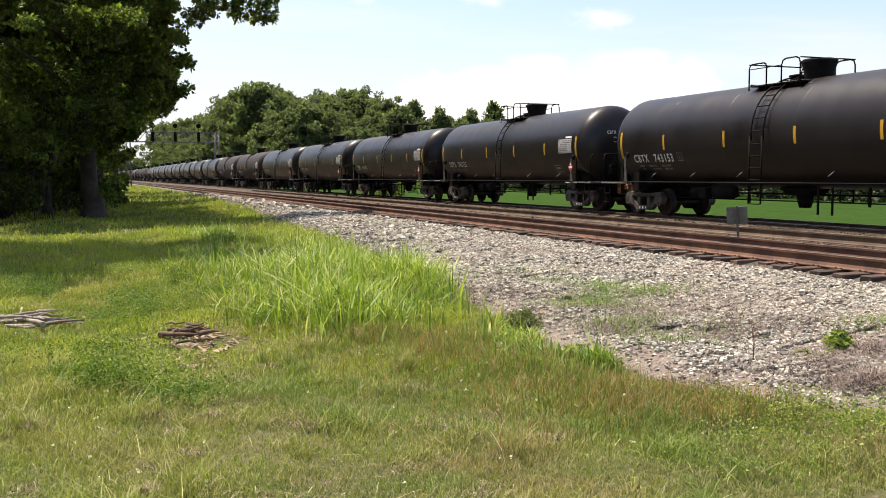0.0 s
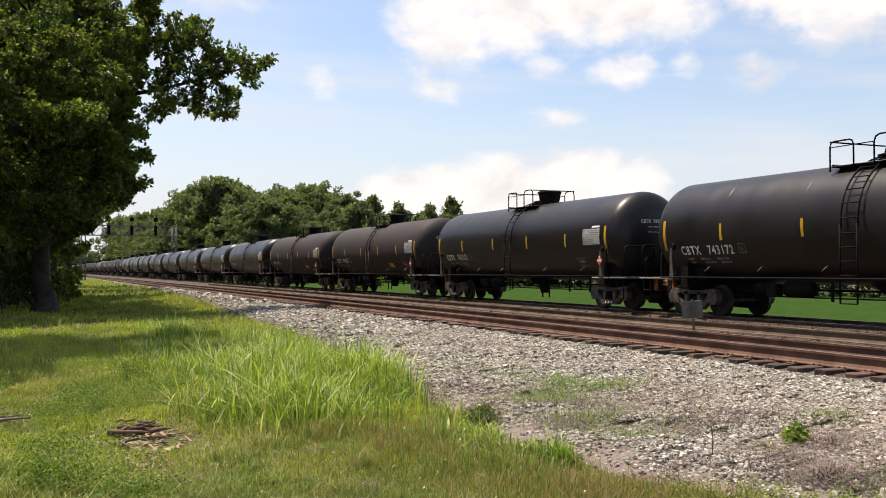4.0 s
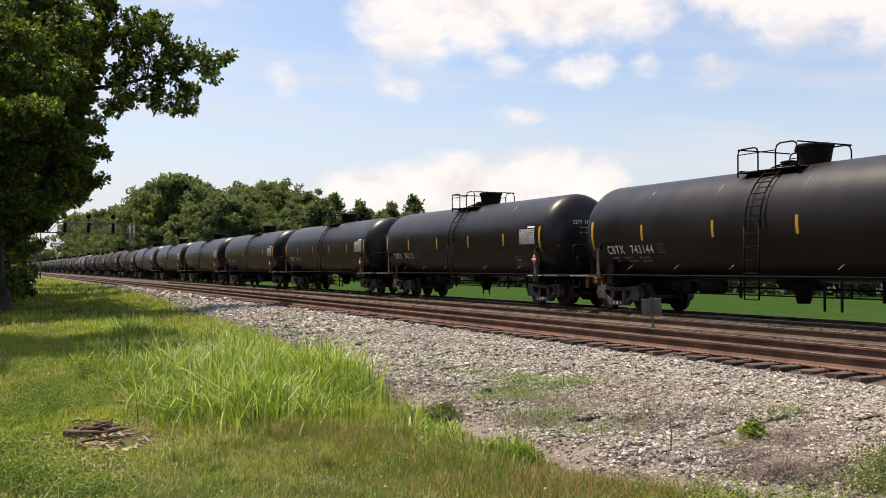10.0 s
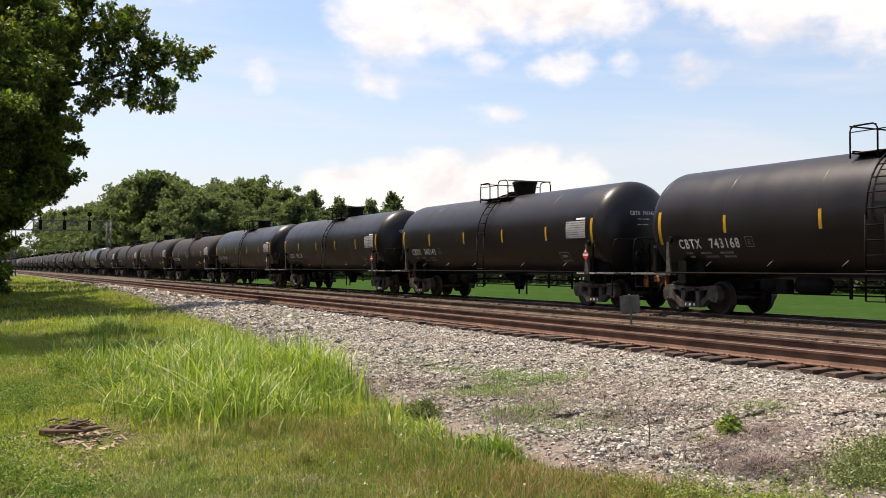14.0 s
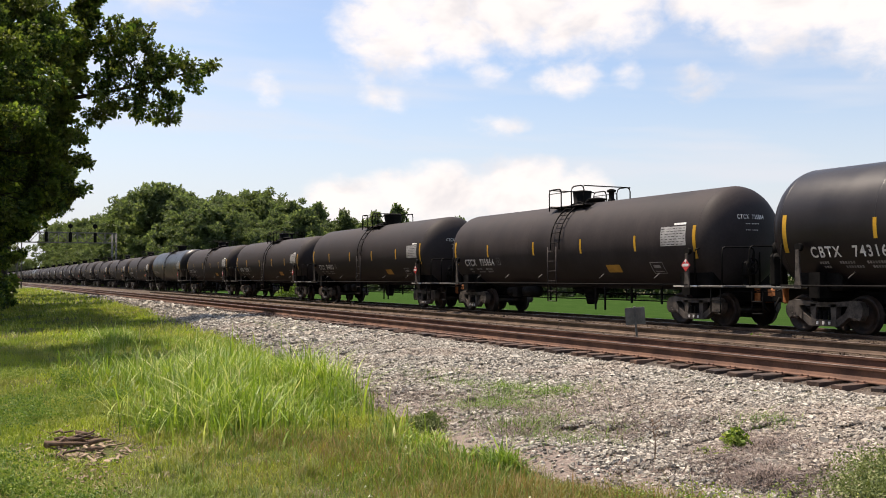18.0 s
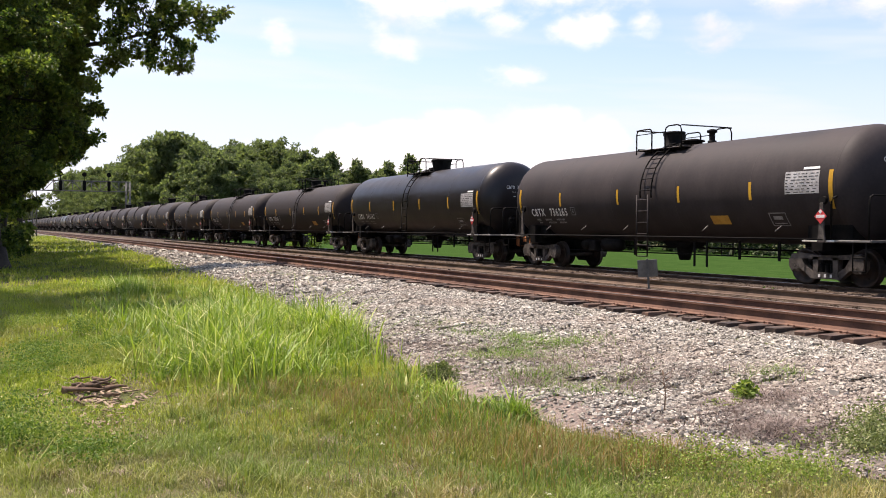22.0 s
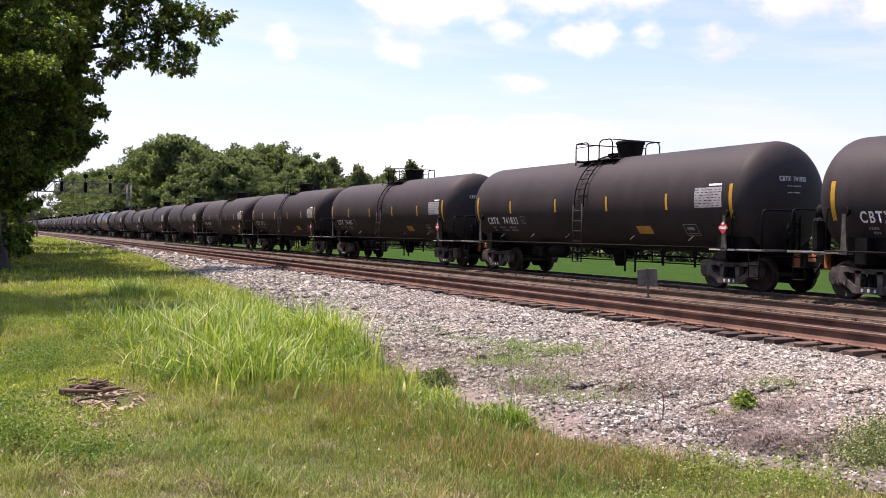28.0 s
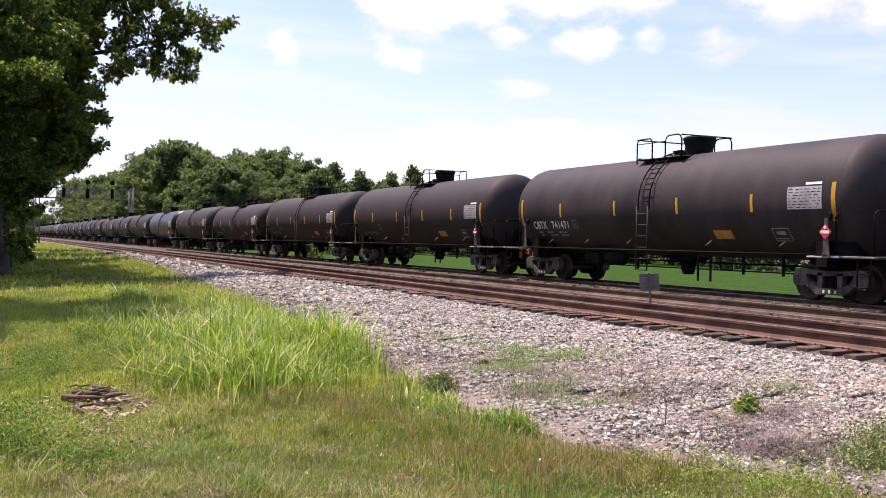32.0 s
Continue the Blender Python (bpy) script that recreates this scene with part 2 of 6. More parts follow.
class Geo:
    """Collects the faces of one mesh."""

    def __init__(self):
        self.v, self.f, self.smooth = [], [], []

    def face(self, ids, smooth=False):
        self.f.append(tuple(ids))
        self.smooth.append(smooth)

    def box(self, c, s, chamfer=0.0, turn=None):
        """A box of size s about c; with a chamfer its edges are cut."""
        if chamfer <= 0:
            pts = [Vector((x * s[0] / 2, y * s[1] / 2, z * s[2] / 2)) for x in (-1, 1) for y in (-1, 1) for z in (-1, 1)]
            faces = [(0, 1, 3, 2), (4, 6, 7, 5), (0, 4, 5, 1), (2, 3, 7, 6), (0, 2, 6, 4), (1, 5, 7, 3)]
        else:
            h = [v / 2 for v in s]
            pts, index = [], {}
            for sx in (-1, 1):
                for sy in (-1, 1):
                    for sz in (-1, 1):
                        for axis in range(3):
                            p = [sx * h[0], sy * h[1], sz * h[2]]
                            for k in range(3):
                                if k != axis:
                                    p[k] -= math.copysign(min(chamfer, h[k] * 0.9), p[k])
                            index[(sx, sy, sz, axis)] = len(pts)
                            pts.append(Vector(p))
            faces = []
            for axis in range(3):
                o = [k for k in range(3) if k != axis]
                for sg in (-1, 1):
                    ring = []
                    for a, b in ((-1, -1), (1, -1), (1, 1), (-1, 1)):
                        k = [0, 0, 0]
                        k[axis], k[o[0]], k[o[1]] = sg, a, b
                        ring.append(index[(*k, axis)])
                    if (sg > 0) == (axis == 1):
                        ring.reverse()
                    faces.append(tuple(ring))
                for a in (-1, 1):
                    for b in (-1, 1):
                        k0, k1 = [0, 0, 0], [0, 0, 0]
                        k0[axis], k1[axis] = -1, 1
                        for k in (k0, k1):
                            k[o[0]], k[o[1]] = a, b
                        ring = [index[(*k0, o[0])], index[(*k1, o[0])], index[(*k1, o[1])], index[(*k0, o[1])]]
                        faces.append(tuple(ring))
            for sx in (-1, 1):
                for sy in (-1, 1):
                    for sz in (-1, 1):
                        faces.append(tuple(index[(sx, sy, sz, a)] for a in range(3)))
        n = len(self.v)
        for p in pts:
            self.v.append(Vector(c) + (turn @ p if turn else p))
        for f in faces:
            self.face([i + n for i in f])
        return self

    def pipe(self, pts, r, sides=8, cap=True, closed=False, r_end=None):
        """A round bar along a line of points."""
        pts = [Vector(p) for p in pts]
        rows = []
        for i, p in enumerate(pts):
            a = pts[i - 1] if i or closed else p
            b = pts[(i + 1) % len(pts)] if i + 1 < len(pts) or closed else p
            d = (b - a).normalized() if (b - a).length > 1e-9 else Vector((0, 0, 1))
            side = d.cross(Vector((0, 0, 1)) if abs(d.z) < 0.9 else Vector((1, 0, 0))).normalized()
            up = side.cross(d)
            rr = r if r_end is None else r + (r_end - r) * i / max(len(pts) - 1, 1)
            rows.append(len(self.v))
            for k in range(sides):
                w = 2 * math.pi * k / sides
                self.v.append(p + side * math.cos(w) * rr + up * math.sin(w) * rr)
        count = len(rows) if closed else len(rows) - 1
        for i in range(count):
            a, b = rows[i], rows[(i + 1) % len(rows)]
            for k in range(sides):
                q = (k + 1) % sides
                self.face((a + k, a + q, b + q, b + k), True)
        if cap and not closed:
            self.face([rows[0] + k for k in reversed(range(sides))])
            self.face([rows[-1] + k for k in range(sides)])
        return self

    def lathe(self, profile, axis="y", c=(0, 0, 0), sides=32, sharp=()):
        """Turns (along, radius) pairs about an axis; sharp: rows that are doubled."""
        c = Vector(c)
        prof = []
        for i, p in enumerate(profile):
            prof.append((p, i))
            if i in sharp:
                prof.append((p, -1))
        rows = []
        for (t, r), _ in prof:
            rows.append(len(self.v))
            for k in range(sides):
                w = 2 * math.pi * k / sides
                a, b = math.cos(w) * r, math.sin(w) * r
                self.v.append(c + Vector({"x": (t, a, b), "y": (a, t, b), "z": (a, b, t)}[axis]))
        for i in range(len(rows) - 1):
            if prof[i + 1][1] == -1:
                continue
            a, b = rows[i], rows[i + 1]
            for k in range(sides):
                q = (k + 1) % sides
                self.face((a + k, a + q, b + q, b + k), True)
        for row in (rows[0], rows[-1]):
            if prof[0 if row == rows[0] else -1][0][1] > 1e-4:
                self.face([row + k for k in range(sides)])
        return self

    def prism(self, outline, x0, x1):
        """A plate cut along an outline of (y, z), from x0 to x1."""
        n, m = len(self.v), len(outline)
        for x in (x0, x1):
            self.v.extend(Vector((x, y, z)) for y, z in outline)
        self.face([n + k for k in range(m)])
        self.face([n + m + k for k in reversed(range(m))])
        for k in range(m):
            q = (k + 1) % m
            self.face((n + k, n + m + k, n + m + q, n + q))
        return self

    def mesh(self, name, mat):
        me = bpy.data.meshes.new(name)
        me.from_pydata([tuple(p) for p in self.v], [], self.f)
        me.polygons.foreach_set("use_smooth", self.smooth)
        bm = bmesh.new()
        bm.from_mesh(me)
        bmesh.ops.recalc_face_normals(bm, faces=bm.faces)
        bm.to_mesh(me)
        bm.free()
        me.materials.append(mat)
        me.update()
        return me


def array_mesh(name, verts, faces, mat, smooth=False):
    """A mesh from numpy arrays: verts (n, 3) and faces (m, 3 or 4)."""
    me = bpy.data.meshes.new(name)
    verts, faces = np.asarray(verts, np.float32), np.asarray(faces, np.int32)
    m, k = faces.shape
    me.vertices.add(len(verts))
    me.vertices.foreach_set("co", verts.ravel())
    me.loops.add(m * k)
    me.loops.foreach_set("vertex_index", faces.ravel())
    me.polygons.add(m)
    me.polygons.foreach_set("loop_start", np.arange(0, m * k, k, dtype=np.int32))
    me.polygons.foreach_set("use_smooth", np.full(m, smooth))
    me.update(calc_edges=True)
    me.materials.append(mat)
    return me


def thing(name, label, category, group="", kind="", at=None, data=None):
    ob = new(name, data)
    if at is not None:
        ob.matrix_basis = at
    return tagged(ob, label, category, group, kind)


def part(name, geo, mat, parent, label=""):
    """One mesh under a thing or under a part; geo: a Geo or a ready mesh."""
    ob = new(name, geo.mesh(name, mat) if isinstance(geo, Geo) else geo)
    ob.parent = parent
    if label:
        tagged(ob, label)
    return ob


rng = np.random.default_rng(11)

# ---- the ground ----
NEAR_X, FAR_X = 12.68, 19.0      # centre lines of the two tracks, which run along y
GAUGE = 0.7525                   # from the centre line to a rail's centre
BED_EDGE = [(-40, 7.0), (2, 6.6), (5.6, 5.9), (7.1, 4.7), (9, 4.8), (11, 5.1), (14, 5.5), (20, 6.3), (28, 7.2),
            (42, 7.9), (53, 9.0), (80, 9.8), (140, 10.2), (700, 10.2)]


def bed_edge(y):
    """Where the crushed stone gives way to grass on the near side."""
    ys, xs = zip(*BED_EDGE)
    return np.interp(y, ys, xs) + 0.18 * np.sin(y * 1.9) * np.exp(-np.abs(y) / 60) + 0.1 * np.sin(y * 4.7 + 1)


def smooth(t):
    t = np.clip(t, 0, 1)
    return t * t * (3 - 2 * t)


def ground_z(x, y):
    x, y = np.asarray(x, float), np.asarray(y, float)
    z = np.full(np.broadcast(x, y).shape, -0.50)
    z = z + 0.20 * smooth((x - 6.2) / 4.8)                       # the shoulder of the bed
    z = z - 0.75 * smooth((x - 21.4) / 4.0)                      # down to the field
    z = z + 0.05 * np.sin(x * 0.9 + y * 0.35) * smooth((6 - x) / 3) + 0.03 * np.sin(x * 2.3 - y * 1.1) * smooth((6 - x) / 3)
    z = z + 0.35 * smooth((y - 75) / 40) * smooth((7 - x) / 5)     # the bank under the wood
    return z


def sheet(name, xs, ys, fz, mat):
    X, Y = np.meshgrid(xs, ys)
    Z = fz(X, Y)
    nx, ny = len(xs), len(ys)
    v = np.stack([X, Y, Z], -1).reshape(-1, 3)
    i = (np.arange(ny - 1)[:, None] * nx + np.arange(nx - 1)[None]).ravel()
    return array_mesh(name, v, np.stack([i, i + 1, i + nx + 1, i + nx], -1), mat, True)


def ground_material():
    m, n, shader = surface("grassy_soil", 0.95, 0.0, 0.2)
    p = place(n, False)
    wide, mid, small = n.noise(p, 0.22, 4.0, 0.6), n.noise(p, 1.3, 4.0, 0.6), n.noise(p, 18.0, 4.0, 0.7)
    green = n.ramp(mid, [(0.3, (0.045, 0.058, 0.016)), (0.55, (0.080, 0.092, 0.026)), (0.75, (0.120, 0.105, 0.046))])
    brown = n.ramp(small, [(0.3, (0.060, 0.044, 0.026)), (0.6, (0.13, 0.10, 0.062)), (0.8, (0.20, 0.165, 0.11))])
    n.link(n.mix(n.span(n.math("ADD", n.math("MULTIPLY", wide, 0.6), n.math("MULTIPLY", small, 0.4)), 0.46, 0.62), green, brown),
           shader.inputs["Base Color"])
    bump(n, shader, small, 0.6, 0.03)
    return m


def field_material():
    m, n, shader = surface("young_crop_field", 1.0, 0.0, 0.0)
    p = place(n, False)
    rows = n.tree.nodes.new("ShaderNodeMapping")
    rows.inputs["Scale"].default_value = (1.6, 0.05, 1.0)
    n.link(p, rows.inputs[0])
    fac = n.math("ADD", n.math("MULTIPLY", n.noise(p, 1.6, 5.0, 0.7), 0.6), n.math("MULTIPLY", n.noise(rows.outputs[0], 1.0, 3.0), 0.4))
    n.link(n.ramp(fac, [(0.3, (0.022, 0.052, 0.012)), (0.55, (0.036, 0.074, 0.018)), (0.75, (0.070, 0.100, 0.034))]), shader.inputs["Base Color"])
    bump(n, shader, n.noise(p, 9.0, 4.0, 0.7), 0.8, 0.1)
    return m


def bed_material():
    m, n, shader = surface("crushed_limestone", 0.9, 0.0, 0.3)
    p = place(n, False)
    cell = n.tree.nodes.new("ShaderNodeTexVoronoi")
    cell.inputs["Scale"].default_value = 17.0
    n.link(p, cell.inputs["Vector"])
    tone = n.ramp(cell.outputs["Color"], [(0.1, (0.07, 0.062, 0.054)), (0.5, (0.15, 0.135, 0.115)), (0.9, (0.28, 0.255, 0.22))])
    dust = n.span(n.noise(p, 0.35, 4.0, 0.6), 0.40, 0.62)
    tone = n.mix(n.math("MULTIPLY", dust, 0.35), tone, (0.26, 0.20, 0.165))
    # fine washed-out dirt at the toe, rust and brake dust along the rails
    sep = n.tree.nodes.new("ShaderNodeSeparateXYZ")
    n.link(p, sep.inputs[0])
    wander = n.math("ADD", sep.outputs[0], n.math("MULTIPLY", n.noise(p, 1.4, 3.0), 0.5))
    dirt = n.mix(n.noise(p, 30.0, 4.0, 0.7), (0.20, 0.152, 0.126), (0.43, 0.345, 0.290))
    toe = n.span(n.math("ADD", sep.outputs[0], n.math("MULTIPLY", n.noise(p, 0.7, 4.0, 0.6), 2.2)), 8.1, 6.6)
    tone = n.mix(toe, tone, dirt)
    rusty = n.span(wander, 11.3, 12.1)
    tone = n.mix(n.math("MULTIPLY", rusty, 0.85), tone, n.mix(n.span(n.noise(p, 2.6, 4.0, 0.7), 0.42, 0.62), (0.055, 0.034, 0.022), (0.115, 0.078, 0.052)))
    n.link(tone, shader.inputs["Base Color"])
    dist = n.tree.nodes.new("ShaderNodeTexVoronoi")
    dist.inputs["Scale"].default_value = 17.0
    n.link(p, dist.inputs["Vector"])
    grit = n.math("ADD", n.math("SUBTRACT", 1.0, dist.outputs["Distance"]), n.math("MULTIPLY", n.noise(p, 55.0, 4.0, 0.7), 0.8))
    bump(n, shader, grit, 1.0, 0.05)
    return m


SOIL, CROP, STONE_BED = ground_material(), field_material(), bed_material()
gx = np.concatenate([[-3000, -1200, -400, -150, -70], np.arange(-40, 28, 0.5), np.arange(28, 80, 4), [90, 120, 200, 500, 1200, 3000]])
gy = np.concatenate([[-3000, -900, -300, -100, -40], np.arange(-20, 60, 0.5), np.arange(60, 200, 4), np.arange(200, 600, 25), [700, 1000, 1600, 3000]])
thing("ground", "uneven grassy soil with bare brown patches", "ground", kind="structure", data=sheet("ground", gx, gy, lambda x, y: ground_z(x, y) - 0.03, SOIL))
fx = np.concatenate([[23.6, 24.4, 25.2], np.arange(26, 75, 3.0)])
fy = np.concatenate([np.arange(-120, 260, 8.0)])
thing("crop_field", "flat bright green young crop beyond the railway", "field", kind="structure",
      data=sheet("crop_field", fx, fy, lambda x, y: ground_z(x, y) + 0.02 + 0.10 * smooth((x - 23.6) / 2), CROP))


def build_bed():
    """The crushed-stone bed under both tracks."""
    ys = np.concatenate([[-60, -30, -15], np.arange(-5, 62, 0.3), np.arange(62, 150, 3.0), np.arange(150, 640, 20)])
    u = np.concatenate([np.linspace(0, 1, 26), np.linspace(1.02, 3, 30)])
    Y, U = np.meshgrid(ys, u, indexing="ij")
    E = bed_edge(Y)
    X = np.where(U <= 1, E + (11.2 - E) * U, 11.2 + (22.6 - 11.2) * (U - 1) / 2)
    Z = ground_z(X, Y) + 0.03 * smooth(U / 0.08)
    top = smooth((X - 10.4) / 0.9) * smooth((22.2 - X) / 0.9)
    Z = Z + 0.015 * top
    Z = Z - 0.10 * np.exp(-((X - 15.85) / 0.8) ** 2)
    Z = Z + 0.05 * np.sin(X * 2.1 + Y * 0.7) * np.sin(Y * 1.3) * smooth((10.5 - X) / 2) * smooth(U / 0.1)
    Z = Z + rng.normal(0, 0.012, Z.shape) * smooth(U / 0.08)
    Z = Z - 0.065 * smooth((11.85 - X) / 0.45) * smooth((X - 9.0) / 1.6)      # tie ends stand clear of the shoulder
    fill = smooth((X - 17.1) / 0.8) * smooth((20.8 - X) / 0.7)
    Z = Z + fill * np.maximum(0, -0.085 - Z)
    Z = np.where(U == 0, Z - 0.06, Z)
    ny, nx = X.shape
    i = (np.arange(ny - 1)[:, None] * nx + np.arange(nx - 1)[None]).ravel()
    me = array_mesh("ballast_bed", np.stack([X, Y, Z], -1).reshape(-1, 3), np.stack([i, i + 1, i + nx + 1, i + nx], -1), STONE_BED, True)
    return me, (X, Y, Z)


bed_mesh, BED = build_bed()
ballast_bed = thing("ballast_bed", "bed of crushed grey limestone under the railway tracks", "ballast", kind="structure", data=bed_mesh)


def bed_z(x, y):
    """Height of the stone bed by its own grid, nearest row."""
    X, Y, Z = BED
    iy = np.clip(np.searchsorted(Y[:, 0], y), 0, len(Y) - 1)
    out = np.empty(len(x))
    for row in np.unique(iy):
        k = iy == row
        out[k] = np.interp(x[k], X[row], Z[row])
    return out


def scatter_stones():
    """Loose stones of the bed, each an uneven lump."""
    lumps, rusty = [], []
    spans = [(3.0, 12.0, 92000, 0.0125), (12.0, 24.0, 76000, 0.0155), (24.0, 45.0, 30000, 0.028), (45.0, 90.0, 7000, 0.055)]
    for y0, y1, count, size in spans:
        y = rng.uniform(y0, y1, count)
        e = bed_edge(y) - 0.25
        x = e + (11.34 - e) * rng.uniform(0, 1, count) ** 0.85
        keep = (rng.uniform(0, 1, count) < smooth((x - e - np.where(y < 9, 0.25, 0.0)) / 1.7) * 0.80 + 0.20)
        lumps.append(np.stack([x, y, rng.lognormal(0, 0.32, count) * size], -1)[keep])
        c2 = count // 9
        y = rng.uniform(y0, y1, c2)
        rusty.append(np.stack([rng.uniform(11.75, 19.6, c2), y, rng.lognormal(0, 0.3, c2) * size * 0.8], -1))
    stone = islands("limestone_lumps", [(0.0, (0.075, 0.066, 0.058)), (0.3, (0.235, 0.212, 0.176)), (0.75, (0.41, 0.378, 0.318)), (1.0, (0.60, 0.56, 0.48))],
                    0.9, patches=[((0.34, 0.26, 0.205), 0.32, 0.4)])
    brown = islands("rust_stained_lumps", [(0.0, (0.036, 0.022, 0.015)), (0.5, (0.064, 0.042, 0.029)), (0.95, (0.10, 0.070, 0.049)), (1.0, (0.20, 0.16, 0.125))], 0.9)
    stone_mesh(np.concatenate(lumps), "loose_ballast", "loose crushed limestone, grey with brown dusty patches", stone)
    stone_mesh(np.concatenate(rusty), "rusty_ballast", "rust-stained ballast stones between and beside the rails", brown)


def stone_mesh(p, name, label, stone):
    n = len(p)
    base = np.array([(-1, -1, -.7), (1, -1, -.7), (1, 1, -.7), (-1, 1, -.7), (-.7, -.7, .7), (.7, -.7, .7), (.7, .7, .7), (-.7, .7, .7)])
    v = base[None] * rng.uniform(0.55, 1.25, (n, 8, 3))
    v[:, :, 2] *= rng.uniform(0.55, 1.15, (n, 1))
    v[:, :, 0] *= rng.uniform(0.8, 1.7, (n, 1))
    a = rng.uniform(0, math.pi, n)
    tilt = rng.normal(0, 0.6, n)
    x, y, z = v[:, :, 0], v[:, :, 1], v[:, :, 2]
    y, z = y * np.cos(tilt)[:, None] - z * np.sin(tilt)[:, None], y * np.sin(tilt)[:, None] + z * np.cos(tilt)[:, None]
    x, y = x * np.cos(a)[:, None] - y * np.sin(a)[:, None], x * np.sin(a)[:, None] + y * np.cos(a)[:, None]
    s = p[:, 2:3]
    zz = bed_z(p[:, 0], p[:, 1])[:, None]
    v = np.stack([x * s + p[:, 0:1], y * s + p[:, 1:2], z * s + zz + s * 0.42], -1).reshape(-1, 3)
    f = np.array([(4, 5, 6, 7), (0, 1, 5, 4), (1, 2, 6, 5), (2, 3, 7, 6), (3, 0, 4, 7)])
    f = (f[None] + 8 * np.arange(n)[:, None, None]).reshape(-1, 4)
    thing(name, label, "ballast", kind="stuff", data=array_mesh(name, v, f, stone))


scatter_stones()

# ---- the tracks ----
RAIL_FOOT = 0.222
RAIL_SHAPE = [(-0.078, -RAIL_FOOT), (0.078, -RAIL_FOOT), (0.078, -0.208), (0.040, -0.186), (0.013, -0.140), (0.010, -0.050), (0.036, -0.038),
              (0.036, -0.006), (-0.036, -0.006), (-0.036, -0.038), (-0.010, -0.050), (-0.013, -0.140), (-0.040, -0.186), (-0.078, -0.208)]


def rail_piece(x, y0, y1, name, parent, steel):
    g = Geo()
    n, m = len(g.v), len(RAIL_SHAPE)
    for y in (y0, y1):
        g.v.extend(Vector((x + a, y, b)) for a, b in RAIL_SHAPE)
    for k in range(m):
        q = (k + 1) % m
        g.face((n + k, n + q, n + m + q, n + m + k))
    g.face(list(range(m)))
    g.face(list(range(2 * m - 1, m - 1, -1)))
    rail = part(name, g, steel, parent, "rust-brown steel rail")
    part("rail_head", Geo().box((x, (y0 + y1) / 2, -0.002), (0.066, y1 - y0, 0.008), 0.002), RAIL_HEAD, rail, "polished running surface")
    return rail


def build_track(x, name, label, first, last, drop):
    """One track: rails, the ties nearest to the path as parts, the rest joined."""
    track = thing(name, label, "railway track", group="railway tracks", kind="structure", at=pose(0, 0, 0))
    for side in (-1, 1):
        rail_piece(x + side * GAUGE, -60, 640, "rail", track, RAIL_LIT if x > 15 else RAIL_SIDE)
    pitch = 0.52
    shapes = []
    for k in range(5):
        g = Geo().box((0, 0, 0), (2.6 + rng.uniform(-0.06, 0.06), 0.225, 0.17), 0.012)
        for p in g.v:
            p += Vector(rng.normal(0, 0.006, 3))
        shapes.append(g.mesh("tie", TIE))
    plate = Geo()
    for side in (-1, 1):
        plate.box((side * GAUGE, 0, 0.006), (0.34, 0.19, 0.014), 0.003)
        for dx in (-0.1, 0.1):
            for dy in (-0.06, 0.06):
                plate.box((side * GAUGE + dx, dy, 0.026), (0.03, 0.03, 0.04), 0.006)
    plate = plate.mesh("tie_plates", RAIL_SIDE)
    rest = Geo()
    y = -55.0
    while y < 620:
        y += pitch
        wobble = Vector((rng.normal(0.02, 0.07), rng.normal(0, 0.02), drop + rng.normal(0, 0.006)))
        c = Vector((x, y, -RAIL_FOOT - 0.091)) + wobble
        turn = rng.normal(0, 0.6)
        if first < y < last:
            t = part("tie", shapes[int(rng.integers(5))], TIE, track)
            t.matrix_basis = pose(*c, 0, 0, turn)
            pl = part("tie_plates", plate, RAIL_SIDE, track)
            pl.matrix_basis = pose(x, y, -RAIL_FOOT - 0.014)
        elif y < 300:
            rest.box(c, (2.6, 0.225, 0.17))
    tagged(part("far_ties", rest, TIE, track), "weathered wooden ties", kind="stuff")
    return track


# ---- plants ----
LEAF = islands("oak_leaves", [(0.0, (0.020, 0.042, 0.010)), (0.5, (0.048, 0.090, 0.018)), (0.82, (0.115, 0.180, 0.032)), (1.0, (0.30, 0.34, 0.075))],
               0.45, patches=[((0.185, 0.240, 0.050), 0.55, 0.40), ((0.10, 0.050, 0.018), 0.30, 0.8)], through_light=0.48)
# paler and greyer than LEAF: the haze of distance is put into the colour
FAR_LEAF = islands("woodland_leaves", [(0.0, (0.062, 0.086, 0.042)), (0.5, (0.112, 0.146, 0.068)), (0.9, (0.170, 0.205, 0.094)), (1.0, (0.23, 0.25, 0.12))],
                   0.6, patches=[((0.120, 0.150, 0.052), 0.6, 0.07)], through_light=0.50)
SHRUB_LEAF = islands("shrub_leaves", [(0.0, (0.060, 0.115, 0.016)), (0.5, (0.120, 0.205, 0.030)), (1.0, (0.22, 0.30, 0.06))], 0.55, through_light=0.3)
LIME_LEAF = islands("lime_weed_leaves", [(0.0, (0.10, 0.16, 0.025)), (0.5, (0.20, 0.27, 0.05)), (1.0, (0.36, 0.40, 0.11))], 0.55, through_light=0.35)
GRASS = islands("meadow_grass", [(0.0, (0.125, 0.160, 0.032)), (0.5, (0.240, 0.280, 0.060)), (0.85, (0.360, 0.365, 0.110)), (1.0, (0.54, 0.47, 0.26))],
                0.65, patches=[((0.350, 0.265, 0.120), 0.62, 0.55), ((0.120, 0.215, 0.040), 0.6, 0.45), ((0.110, 0.165, 0.034), 0.45, 1.1), ((0.30, 0.225, 0.140), 0.45, 1.7), ((0.26, 0.30, 0.055), 0.5, 0.38)], through_light=0.3)
